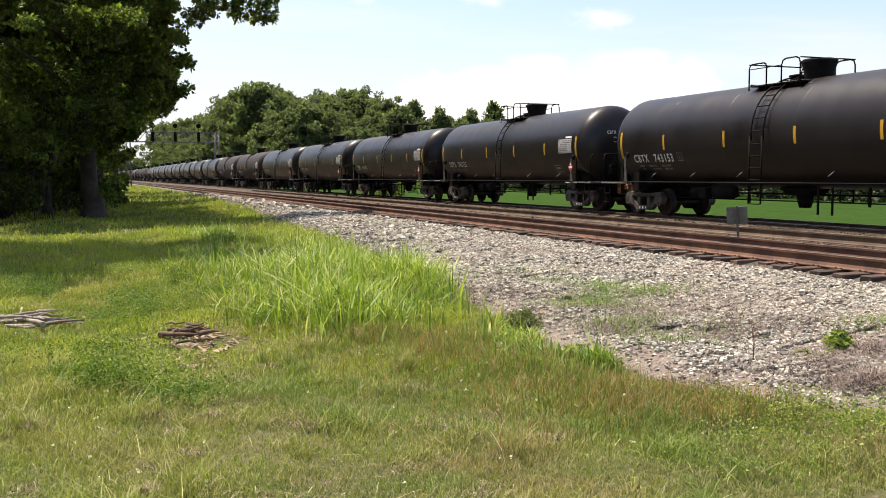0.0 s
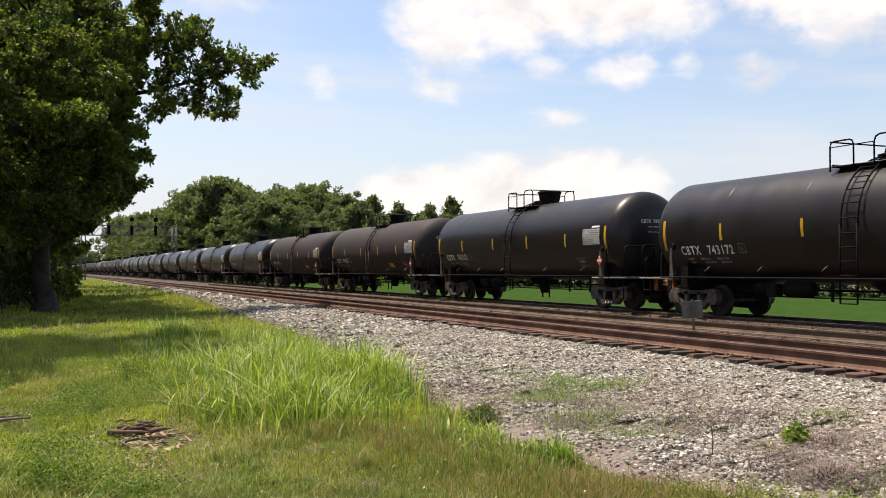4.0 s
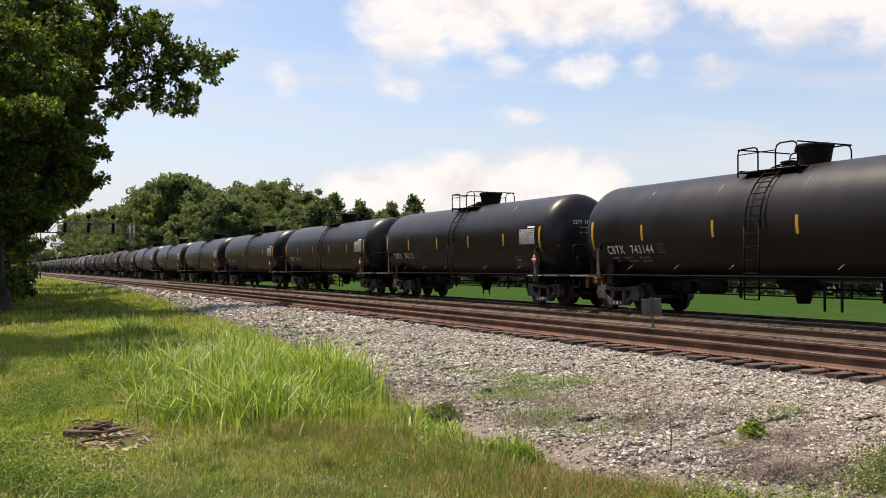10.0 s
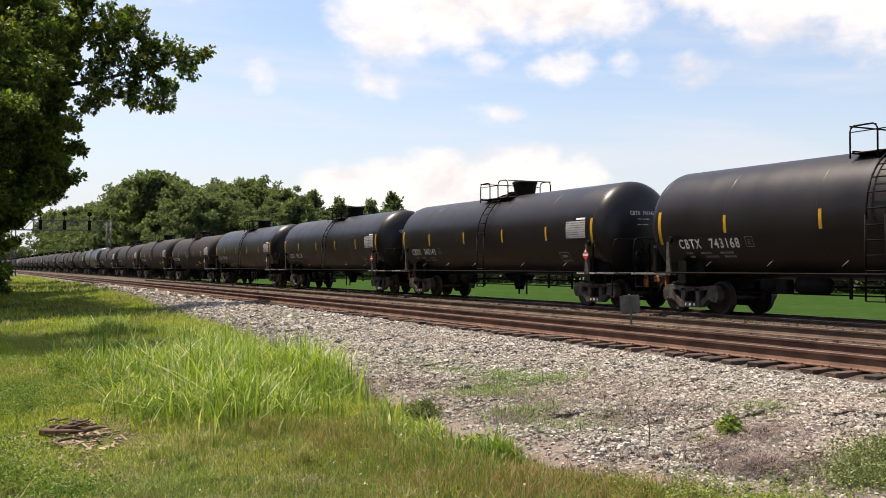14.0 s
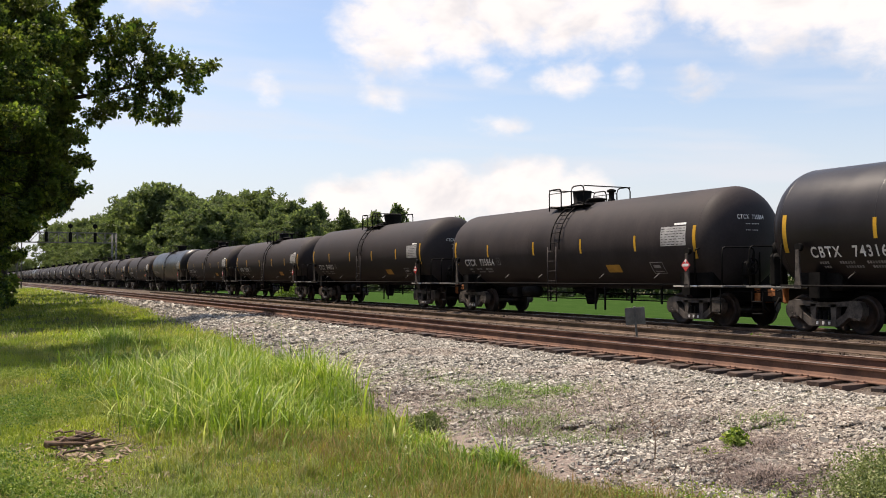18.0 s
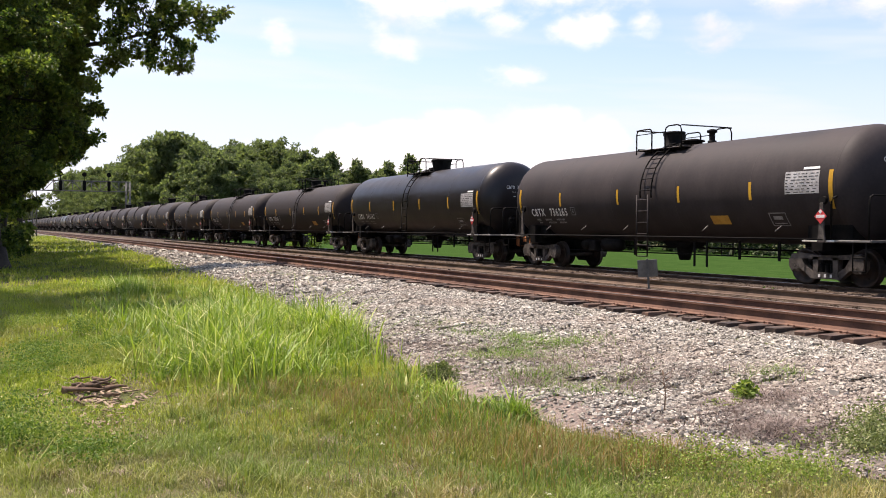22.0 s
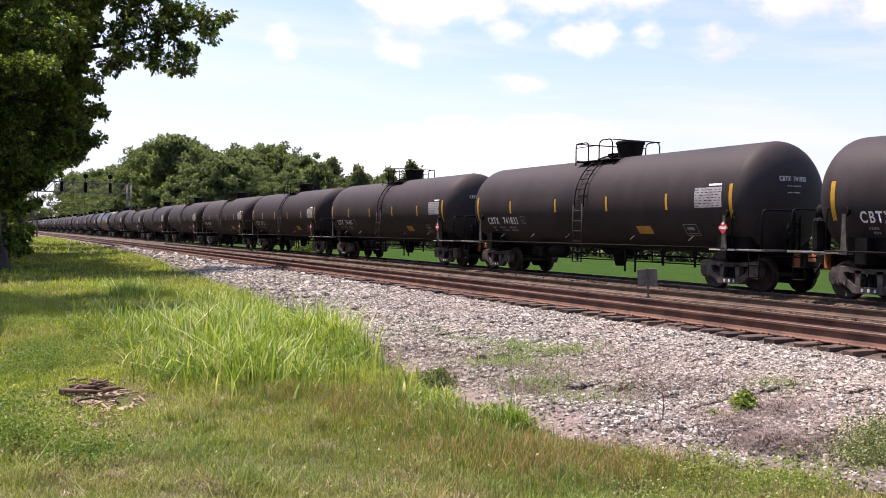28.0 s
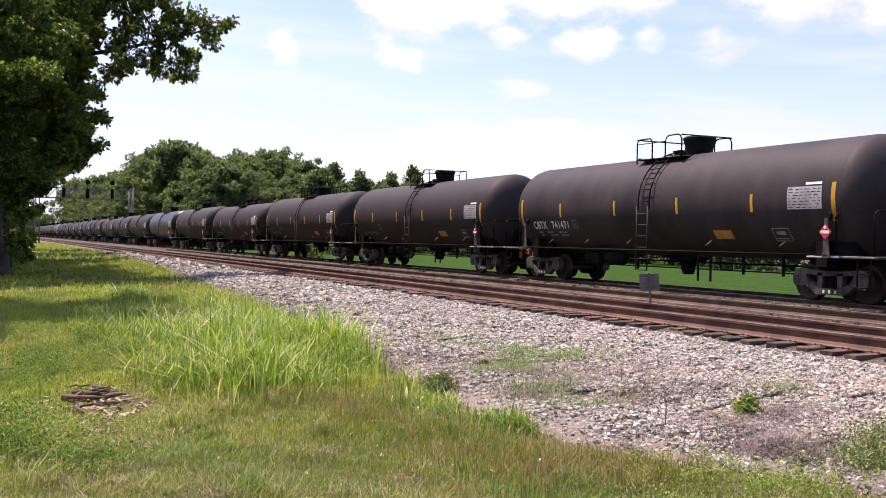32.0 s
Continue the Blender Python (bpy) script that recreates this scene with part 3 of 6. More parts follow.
GREEN = islands("green_meadow_grass", [(0.0, (0.150, 0.200, 0.024)), (0.5, (0.295, 0.350, 0.044)), (0.9, (0.420, 0.450, 0.075)), (1.0, (0.54, 0.50, 0.20))],
                0.6, patches=[((0.34, 0.40, 0.042), 0.7, 0.35), ((0.31, 0.24, 0.095), 0.42, 0.5), ((0.100, 0.180, 0.022), 0.6, 0.6)], through_light=0.35)
THATCH = islands("dead_thatch", [(0.0, (0.12, 0.085, 0.055)), (0.5, (0.27, 0.205, 0.135)), (1.0, (0.46, 0.38, 0.26))], 0.9)
HEDGE_LEAF = islands("dark_hedge_leaves", [(0.0, (0.018, 0.030, 0.012)), (0.6, (0.036, 0.055, 0.020)), (1.0, (0.060, 0.082, 0.030))], 0.7, through_light=0.15)
LUSH = islands("tall_lush_grass", [(0.0, (0.100, 0.165, 0.020)), (0.45, (0.215, 0.310, 0.040)), (0.80, (0.34, 0.42, 0.070)), (0.93, (0.55, 0.55, 0.22)), (1.0, (0.70, 0.63, 0.38))],
               0.5, patches=[((0.085, 0.165, 0.026), 0.6, 0.6)], through_light=0.35)
DRY = islands("dry_weeds", [(0.0, (0.10, 0.075, 0.065)), (0.5, (0.19, 0.145, 0.125)), (1.0, (0.30, 0.24, 0.20))], 0.9)


def leaf_cloud(centres, radii, per, size, gen, flat=0.75, droop=0.25):
    """Leaf-shaped quads, folded along the rib, in lumps about the centres."""
    c = np.repeat(np.asarray(centres, float), per, axis=0)
    r = np.repeat(np.asarray(radii, float), per)
    n = len(c)
    d = gen.normal(0, 1, (n, 3))
    d /= np.linalg.norm(d, axis=1)[:, None]
    p = c + d * (r * gen.uniform(0.35, 1.0, n) ** 0.6)[:, None] * np.array([1, 1, flat])
    s = size * gen.lognormal(0, 0.22, n)
    a = gen.normal(0, 1, (n, 3)) + d * 0.8
    a[:, 2] -= droop
    a /= np.linalg.norm(a, axis=1)[:, None]
    b = np.cross(a, gen.normal(0, 1, (n, 3)))
    b /= np.linalg.norm(b, axis=1)[:, None]
    k = np.cross(a, b)
    tip, w = a * s[:, None], b * (s * 0.36)[:, None]
    lift = k * (s * 0.13)[:, None]
    v = np.stack([p, p + tip * 0.55 + w + lift, p + tip, p + tip * 0.55 - w + lift], 1).reshape(-1, 3)
    return v, np.arange(4 * n).reshape(-1, 4)


def leaf_sprays(centres, radii, sprays, leaves, size, gen, flat=0.7, droop=0.3):
    """Star-like tufts of narrow leaves at twig ends, gathered in lumps about the centres."""
    c = np.repeat(np.asarray(centres, float), sprays, axis=0)
    r = np.repeat(np.asarray(radii, float), sprays)
    n = len(c)
    d = gen.normal(0, 1, (n, 3))
    d /= np.linalg.norm(d, axis=1)[:, None]
    tips = c + d * (r * gen.uniform(0.3, 1.0, n) ** 0.55)[:, None] * np.array([1, 1, flat])
    p = np.repeat(tips, leaves, axis=0)
    out = np.repeat(d, leaves, axis=0)
    m = len(p)
    a = out * 0.7 + gen.normal(0, 0.75, (m, 3))
    a[:, 2] -= droop
    a /= np.linalg.norm(a, axis=1)[:, None]
    b = np.cross(a, gen.normal(0, 1, (m, 3)))
    b /= np.linalg.norm(b, axis=1)[:, None]
    k = np.cross(a, b)
    s = size * gen.lognormal(0, 0.25, m)
    p = p + a * (s * 0.15)[:, None]
    tip, w, lift = a * s[:, None], b * (s * 0.27)[:, None], k * (s * 0.10)[:, None]
    v = np.stack([p, p + tip * 0.6 + w + lift, p + tip, p + tip * 0.6 - w + lift], 1).reshape(-1, 3)
    return v, np.arange(4 * m).reshape(-1, 4)


def limb_points(start, end, bend, gen, steps=6):
    start, end = np.asarray(start, float), np.asarray(end, float)
    off = gen.normal(0, bend, 3)
    return [start + (end - start) * t + off * math.sin(math.pi * t) + gen.normal(0, bend * 0.15, 3) * (0 < t < 1) for t in np.linspace(0, 1, steps)]


def tree_meshes(seed, height, spread, trunk_r, clear, lumps, per, leaf, mat, lean=(0, 0), skirt=0.55, tip_bias=0.75):
    """Trunk with limbs, and a crown of leaf lumps at the ends of the limbs; meshes for trunk and crown."""
    gen = np.random.default_rng(seed)
    wood, limbs = Geo(), Geo()
    top = np.array([lean[0], lean[1], height * 0.86])
    stem = limb_points((0, 0, -0.3), top, trunk_r * 1.2, gen, 9)
    wood.pipe(stem, trunk_r, 10, r_end=trunk_r * 0.15)
    wood.lathe([(-0.3, trunk_r * 1.9), (0.1, trunk_r * 1.5), (0.5, trunk_r * 1.15), (1.1, trunk_r * 0.9)], "z", (0, 0, 0), 10)
    centres, radii = [], []
    n_limb = max(9, lumps // 5)
    for i in range(n_limb):
        t = clear + (1 - clear) * (i + gen.uniform(0, 0.8)) / n_limb
        base = np.array(stem[0]) + (np.array(stem[-1]) - np.array(stem[0])) * t
        k = (t - clear) / (1 - clear)
        reach = spread * (math.sin(math.pi * min(0.22 + 0.78 * k, 1.0)) ** 0.7 + 0.12) * gen.uniform(0.75, 1.08)
        a = i * 2.4 + gen.uniform(-0.4, 0.4)
        end = base + np.array([math.cos(a) * reach, math.sin(a) * reach, reach * gen.uniform(0.05, 0.5)])
        end[2] = min(end[2], height * gen.uniform(0.9, 1.0))
        pts = limb_points(base, end, reach * 0.07, gen, 5)
        (limbs if lean[0] else wood).pipe(pts, trunk_r * (0.42 - 0.25 * k), 6, r_end=trunk_r * 0.05)
        for _ in range(max(1, round(lumps / n_limb))):
            q = gen.uniform(0.35, 1.0) ** tip_bias
            at = pts[0] + (pts[-1] - pts[0]) * q + gen.normal(0, reach * 0.16, 3)
            centres.append(at)
            radii.append(spread * gen.uniform(0.09, 0.20))
    for _ in range(lumps // 6):
        centres.append(top + gen.normal(0, spread * 0.22, 3) * np.array([1, 1, 0.6]))
        radii.append(spread * gen.uniform(0.10, 0.18))
    v, f = leaf_sprays(centres, radii, max(4, per // 7), 7, leaf, gen)
    keep = np.repeat(v.reshape(-1, 4, 3)[:, 0, 2] > height * clear * skirt, 4)
    v = v[keep]
    both = wood.mesh("trunk", BARK), array_mesh("crown", v, np.arange(len(v)).reshape(-1, 4), mat)
    return (*both, limbs.mesh("limbs", BARK)) if lean[0] else both


def pine_meshes(seed, height, spread):
    """A straight trunk with whorls of needle tufts that narrow to a point."""
    gen = np.random.default_rng(seed)
    wood = Geo().pipe([(0, 0, -0.4), (0.1, 0, height * 0.5), (0, 0.05, height)], 0.24, 7, r_end=0.03)
    centres, radii = [], []
    for k in range(46):
        z = height * (0.25 + 0.75 * (k / 45) ** 0.8)
        reach = spread * (1.10 - z / height) ** 0.6 * gen.uniform(0.35, 1.35)
        for j in range(3):
            a = gen.uniform(0, 2 * math.pi)
            q = gen.uniform(0.4, 1.0)
            centres.append((math.cos(a) * reach * q, math.sin(a) * reach * q, z + reach * 0.1))
            radii.append(0.35 + 0.30 * reach)
        wood.pipe([(0, 0, z), (math.cos(a) * reach, math.sin(a) * reach, z + reach * 0.12)], 0.05, 4, r_end=0.015)
    v, f = leaf_sprays(centres, radii, 7, 8, 0.5, gen)
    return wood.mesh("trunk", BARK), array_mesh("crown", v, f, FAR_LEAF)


def tree(name, meshes, m, label, category="tree", group=""):
    t = thing(name, label, category, group, at=m)
    part("trunk", meshes[0], BARK, t)
    part("crown", meshes[1], LEAF, t)
    if len(meshes) > 2:
        tagged(part("limbs", meshes[2], BARK, t), "bare grey-brown limbs in the crown", kind="stuff")
    return t


def blades(p, height, width, mat, name, label, gen, bend=0.5, kind="stuff", short=False):
    """Grass blades at points p (x, y, z), each a bent strip; short: with fewer bends."""
    n = len(p)
    a = gen.uniform(0, 2 * math.pi, n)
    side = np.stack([np.cos(a), np.sin(a), np.zeros(n)], -1)
    clump = np.sin(p[:, 0] * 3.1 + 2 * np.sin(p[:, 1] * 1.7)) * np.cos(p[:, 1] * 2.3 + np.sin(p[:, 0] * 2.2))
    height = height * (1 + 0.45 * clump)
    fall = np.stack([-np.sin(a), np.cos(a), np.zeros(n)], -1) * (height * bend * gen.normal(0, 0.8, n).clip(-1.1, 1.1))[:, None]
    up = np.zeros((n, 3))
    up[:, 2] = height
    w = side * (width / 2)[:, None]
    sag = (0.30 * np.abs(gen.normal(0, bend, n)).clip(0, 1.6))[:, None]

    def along(t):
        return p + up * (t - sag * t * t) + fall * t * t

    if short:
        v = np.stack([p - w, p + w, along(0.6) + w * 0.75, along(0.6) - w * 0.75, along(1.0)], 1).reshape(-1, 3)
        k = 5 * np.arange(n)[:, None]
        f = np.concatenate([k + np.array([t]) for t in ([0, 1, 2], [0, 2, 3], [3, 2, 4])])
        return thing(name, label, "grass", kind=kind, data=array_mesh(name, v, f, mat))
    v = np.stack([p - w, p + w, along(0.4) + w * 0.9, along(0.4) - w * 0.9, along(0.75) + w * 0.65, along(0.75) - w * 0.65, along(1.0)], 1).reshape(-1, 3)
    k = 7 * np.arange(n)[:, None]
    f = np.concatenate([k + np.array([t]) for t in ([0, 1, 2], [0, 2, 3], [3, 2, 4], [3, 4, 5], [5, 4, 6])])
    return thing(name, label, "grass", kind=kind, data=array_mesh(name, v, f, mat))

build_track(NEAR_X, "near_track", "rusty railway track on weathered wooden ties", 3, 78, 0.0)
build_track(FAR_X, "far_track", "railway track carrying the tank train", 8, 60, -0.045)

# ---- trees by the line ----


def big_oak():
    """The oak by the line: trunk, limbs, an upright crown with a ragged edge, and a limb that reaches towards the track."""
    gen = np.random.default_rng(5)
    ox, oy, oz = 0.7, 61.0, -1.05
    t = thing("oak_tree", "large oak in full dark green leaf beside the railway", "tree")
    wood = Geo()
    stem = limb_points((ox, oy, oz - 0.3), (ox - 0.8, oy + 0.3, 20.0), 0.4, gen, 10)
    wood.pipe(stem, 0.56, 12, r_end=0.10)
    wood.lathe([(oz - 0.3, 1.0), (oz + 0.1, 0.82), (oz + 0.5, 0.68), (oz + 1.2, 0.56)], "z", (ox, oy, 0), 12)
    centres, radii = [], []
    for k in range(400):
        z = 2.7 + 18.9 * gen.uniform(0, 1) ** 0.9
        right = np.interp(z, (2.7, 3.6, 5.4, 6.8, 8, 10.4, 12, 14, 16, 18, 22), (0.8, 1.7, 2.3, 2.5, 2.6, 3.0, 3.9, 5.0, 4.6, 3.6, 2.6)) + 0.3 * math.sin(z * 1.4) + 0.35 * math.sin(z * 3.3 + 1)
        x = ox - 8.5 + (right - ox + 8.5) * gen.uniform(0, 1) ** 0.7
        front = oy - 1.5 - 0.72 * (21 - z) if z > 8.5 else oy - 3.5
        y = front + gen.uniform(-1.8, 1.4) if k % 5 < 3 else gen.uniform(front, oy + 5.0)
        centres.append((x, y, z))
        radii.append(gen.uniform(0.55, 1.2))
        if k % 8 == 0:
            wood.pipe(limb_points((ox - 0.2, oy, max(3.0, z - 2.5)), (x, y, z), 0.3, gen, 5), 0.14, 6, r_end=0.02)
    for k in range(170):      # sprigs that stick out at the edge
        z = gen.uniform(3.2, 18.0)
        centres.append((np.interp(z, (3.2, 5.4, 6.8, 10, 12, 18), (1.9, 3.4, 4.1, 4.5, 5.3, 6.4)) + gen.uniform(-0.9, 0.6), oy + gen.uniform(-4.0, 1.5), z))
        radii.append(gen.uniform(0.14, 0.42))
    v, f = leaf_sprays(centres, radii, 42, 7, 0.21, gen, 0.6)
    part("trunk", wood, BARK, t)
    part("crown", array_mesh("crown", v, f, LEAF), LEAF, t)
    # the reaching limb: leaf masses along it, x, z and their half sizes
    bough = Geo()
    main = limb_points((ox, oy - 0.5, 11.6), (13.9, 59.2, 14.9), 0.3, gen, 9)
    bough.pipe(main, 0.20, 8, r_end=0.03)
    centres, radii = [], []
    masses = [(7.8, 15.6, 1.81, 1.72), (9.2, 16.3, 1.12, 1.07), (10.2, 15.1, 0.8, 0.69), (11.7, 14.9, 0.96, 0.61), (13.6, 14.9, 0.36, 0.34), (12.7, 13.9, 0.8, 0.53), (10.7, 14.0, 1.04, 0.68),
              (9.5, 13.5, 0.96, 0.92), (11.2, 12.6, 0.88, 0.53), (9.0, 11.9, 0.96, 0.61), (10.5, 11.5, 1.52, 0.53), (7.3, 12.8, 0.97, 1.31), (7.0, 11.2, 0.89, 0.54), (5.8, 10.1, 0.57, 0.77),
              (5.9, 8.4, 0.81, 0.23), (5.1, 7.3, 0.65, 0.85), (5.7, 6.7, 0.98, 0.23), (4.7, 5.8, 0.82, 0.62), (8.1, 14.1, 0.8, 0.61)]
    for mx, mz, rx, rz in masses:
        near_pt = min(main, key=lambda q: abs(q[0] - mx))
        for k in range(int(5 + 11 * rx * rz)):
            a, q = gen.uniform(0, 2 * math.pi), gen.uniform(0, 1) ** 0.5
            at = np.array([mx + math.cos(a) * rx * q * 0.85, 59.2 + gen.normal(0, 0.8), mz + math.sin(a) * rz * q * 0.85])
            if k % 4 == 0:
                foot = near_pt if mx > 6.5 else np.array([ox + 1, oy - 0.5, mz + 0.5])
                bough.pipe([foot, (foot + at) / 2 + gen.normal(0, 0.15, 3), at], 0.035, 5, r_end=0.008)
            centres.append(at)
            radii.append(gen.uniform(0.22, 0.48))
    v, f = leaf_sprays(centres, radii, 12, 7, 0.22, gen, 0.85)
    part("bough", bough, BARK, t)
    part("bough_foliage", array_mesh("bough_foliage", v, f, LEAF), LEAF, t, "dark leaves hanging towards the track")
    for piece in t.children:      # three quarters of the size drawn above, seen from the meadow
        piece.data.transform(Matrix.Translation((0, 0, 0.345)) @ Matrix.Scale(0.75, 4))


big_oak()
young = [tree_meshes(31, 11.0, 3.6, 0.22, 0.10, 60, 190, 0.30, LEAF), tree_meshes(32, 13.0, 4.4, 0.28, 0.16, 70, 200, 0.32, LEAF)]
for i, (x, y, k, r) in enumerate([(-2.2, 56, 1, 40), (-5.5, 55, 1, 40), (-3.4, 49, 1, 75), (-7.5, 48, 1, 15), (-9.5, 58, 1, 200), (-3.8, 66, 1, 90), (-13, 54, 0, 10), (-1.8, 72, 0, 70), (-7, 72, 1, 130),
                                  (0.6, 84, 0, 20), (-3, 94, 1, 300), (-15, 66, 1, 250), (1.2, 110, 1, 80), (-4, 128, 1, 170), (1.6, 150, 0, 33), (0.5, 190, 1, 120),
                                  (-13.5, 36, 1, 150), (-7, 62, 0, 60), (-10, 84, 1, 20), (-6, 104, 0, 140), (-12, 118, 1, 210), (-7, 140, 1, 310), (-3, 168, 0, 45), (-9, 172, 1, 95),
                                  (-18, 30, 1, 280), (-20, 20, 0, 15), (-21, 9, 1, 160), (-22, -3, 0, 220), (-21, -15, 1, 75), (-20, -28, 0, 130), (-17, 44, 0, 190), (-20, 78, 1, 260)]):
    tree("hardwood_tree", young[k], pose(x, y, float(ground_z(x, y)), 0, 0, r), "leafy hardwood at the edge of the wood", group="trees beside the line")

lineside = tree_meshes(71, 16.5, 4.8, 0.28, 0.50, 130, 440, 0.24, LEAF, lean=(1.3, -1.0))
for x, y, r in ((-1.7, 53.5, 25), (-1.4, 56.5, 200), (-0.9, 60, 0), (-0.7, 67, 100), (1.2, 75, -12), (2.7, 90, 10), (3.4, 108, -6), (-1.6, 50.5, 15)):
    tree("lineside_oak", lineside, pose(x, y, float(ground_z(x, y)), 0, 0, r), "tall oak with a bare lower trunk leaning to the track", group="trees beside the line")
shade = tree_meshes(61, 21.0, 4.8, 0.34, 0.66, 110, 380, 0.26, LEAF, skirt=0.87)
tree("shade_tree", shade, pose(-3.7, 30.3, -0.5, 0, 0, 30), "tall leafy hardwood at the edge of the meadow")
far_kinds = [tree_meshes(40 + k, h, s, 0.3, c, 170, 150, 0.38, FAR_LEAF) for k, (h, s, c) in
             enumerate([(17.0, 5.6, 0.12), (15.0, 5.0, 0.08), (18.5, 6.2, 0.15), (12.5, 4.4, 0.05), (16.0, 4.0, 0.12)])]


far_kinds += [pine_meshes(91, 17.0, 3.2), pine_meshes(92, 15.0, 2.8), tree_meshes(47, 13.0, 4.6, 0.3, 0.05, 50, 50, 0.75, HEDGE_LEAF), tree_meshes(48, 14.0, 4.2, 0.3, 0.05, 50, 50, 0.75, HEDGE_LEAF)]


def woods(rows, group, label):
    gen = np.random.default_rng(77)
    for x, y, k, scale in rows:
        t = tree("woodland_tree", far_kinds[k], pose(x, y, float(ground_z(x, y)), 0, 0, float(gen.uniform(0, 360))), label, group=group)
        t.scale = (scale, scale, scale * float(gen.uniform(0.92, 1.06)))


gen_w = np.random.default_rng(8)
rows = []
# the tall stand beyond the line: from the signal bridge towards the field
SKYLINE = [(4.5, 92), (6, 104), (7.7, 116), (8.4, 138), (9.2, 156), (11.0, 168), (12.0, 156), (12.8, 136), (13.6, 154), (15.5, 160), (16.5, 152), (17.6, 139), (18.6, 124), (20, 108)]
for i in range(120):
    w = gen_w.uniform(0, 1)
    az = 4.5 + 15.0 * ((i + gen_w.uniform(0, 1)) / 120)
    dist = max(200 + 60 * w if az < 12 else 160 + 70 * w, 34 / math.sin(radians(az)))
    k = int(gen_w.integers(0, 5))
    tall = np.interp(az, *zip(*SKYLINE)) / 1644 * dist * 0.975 + 2.4
    scale = tall / (17.0, 15.0, 18.5, 12.5, 16.0)[k] * (gen_w.uniform(0.58, 0.84) if i % 4 else gen_w.uniform(0.94, 1.06))
    rows.append((dist * math.sin(radians(az)), dist * math.cos(radians(az)), k, scale))
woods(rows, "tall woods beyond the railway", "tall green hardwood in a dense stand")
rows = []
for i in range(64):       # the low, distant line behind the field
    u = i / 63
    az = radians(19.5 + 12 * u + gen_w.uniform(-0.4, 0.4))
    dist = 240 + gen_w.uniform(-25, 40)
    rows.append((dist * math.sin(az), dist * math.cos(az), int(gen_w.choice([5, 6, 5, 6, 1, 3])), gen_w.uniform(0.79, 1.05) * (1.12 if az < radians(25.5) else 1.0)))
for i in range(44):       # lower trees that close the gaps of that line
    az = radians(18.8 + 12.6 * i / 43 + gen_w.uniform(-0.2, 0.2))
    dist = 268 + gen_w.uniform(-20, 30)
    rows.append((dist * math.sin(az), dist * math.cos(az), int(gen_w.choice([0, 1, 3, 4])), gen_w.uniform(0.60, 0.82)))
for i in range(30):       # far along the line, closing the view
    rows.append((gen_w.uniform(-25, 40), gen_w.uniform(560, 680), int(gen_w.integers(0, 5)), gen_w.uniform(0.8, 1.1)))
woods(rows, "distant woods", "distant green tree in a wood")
rows = []
for i in range(120):      # the hedge of small trees at the field's far side
    y = -95 + 265 * i / 119 + gen_w.uniform(-1.5, 1.5)
    rows.append((62 + gen_w.uniform(-1.0, 5), y, int(gen_w.choice([7, 8])), gen_w.uniform(0.36, 0.55)))
woods(rows, "hedgerow behind the field", "low dark green tree at the field's edge")


def hedge():
    """Dense brush at the foot of the hedgerow."""
    gen = np.random.default_rng(19)
    n = 420
    c = np.stack([gen.uniform(58.5, 61.5, n), gen.uniform(-95, 172, n), gen.uniform(-0.7, 1.6, n)], -1)
    v, f = leaf_cloud(c, gen.uniform(0.8, 1.5, n), 90, 0.42, gen)
    thing("hedge_brush", "dense dark green brush along the field's edge", "brush", kind="stuff", data=array_mesh("hedge_brush", v, f, HEDGE_LEAF))


hedge()


def shrub(name, x, y, r, h, per, label, mat=SHRUB_LEAF, leaf=0.10, seed=1, lumps=14):
    gen = np.random.default_rng(seed)
    z = float(ground_z(x, y))
    wood, centres, radii = Geo(), [], []
    for k in range(lumps):
        a, d = gen.uniform(0, 2 * math.pi), r * gen.uniform(0.1, 0.85)
        c = np.array([x + math.cos(a) * d, y + math.sin(a) * d, z + h * gen.uniform(0.35, 0.95) * (1 - 0.35 * d / r)])
        wood.pipe([(x + gen.normal(0, 0.04), y + gen.normal(0, 0.04), z - 0.05), (c + np.array([x, y, z])) / 2 + gen.normal(0, 0.03, 3), c], 0.012, 5, r_end=0.004)
        centres.append(c)
        radii.append(min(r, h) * gen.uniform(0.25, 0.42))
    v, f = leaf_cloud(centres, radii, per, leaf, gen)
    t = thing(name, label, "shrub")
    tagged(part("twig_tangle", wood, BARK, t), "thin brown stems", kind="stuff")
    part("foliage", array_mesh("foliage", v, f, mat), mat, t)


shrub("weed", 7.25, 7.4, 0.15, 0.24, 24, "bright green weed growing out of the ballast", LIME_LEAF, seed=3, lumps=14, leaf=0.05)
shrub("weed", 6.85, 7.25, 0.26, 0.10, 30, "low yellow-green weed spreading over the ballast", LIME_LEAF, seed=4, lumps=12, leaf=0.025)
shrub("weed", 17.75, 17.2, 0.22, 0.22, 40, "small green weed beside the far rail", seed=5, lumps=7, leaf=0.07)


def weed_patch(x, y, rx, ry, plants, height, mat, leaf, label, seed):
    """Many small leafy plants that follow the ground."""
    gen = np.random.default_rng(seed)
    px, py = gen.normal(x, rx, plants), gen.normal(y, ry, plants)
    inside = px > bed_edge(py)
    z = np.where(inside, bed_z(px, py), ground_z(px, py))
    high = height * gen.uniform(0.25, 1.0, plants)
    v, f = leaf_cloud(np.stack([px, py, z + high], -1), 0.03 + 0.35 * high, 9, leaf, gen, 0.8)
    thing("broadleaf_weeds", label, "weed", kind="stuff", data=array_mesh("broadleaf_weeds", v, f, mat))


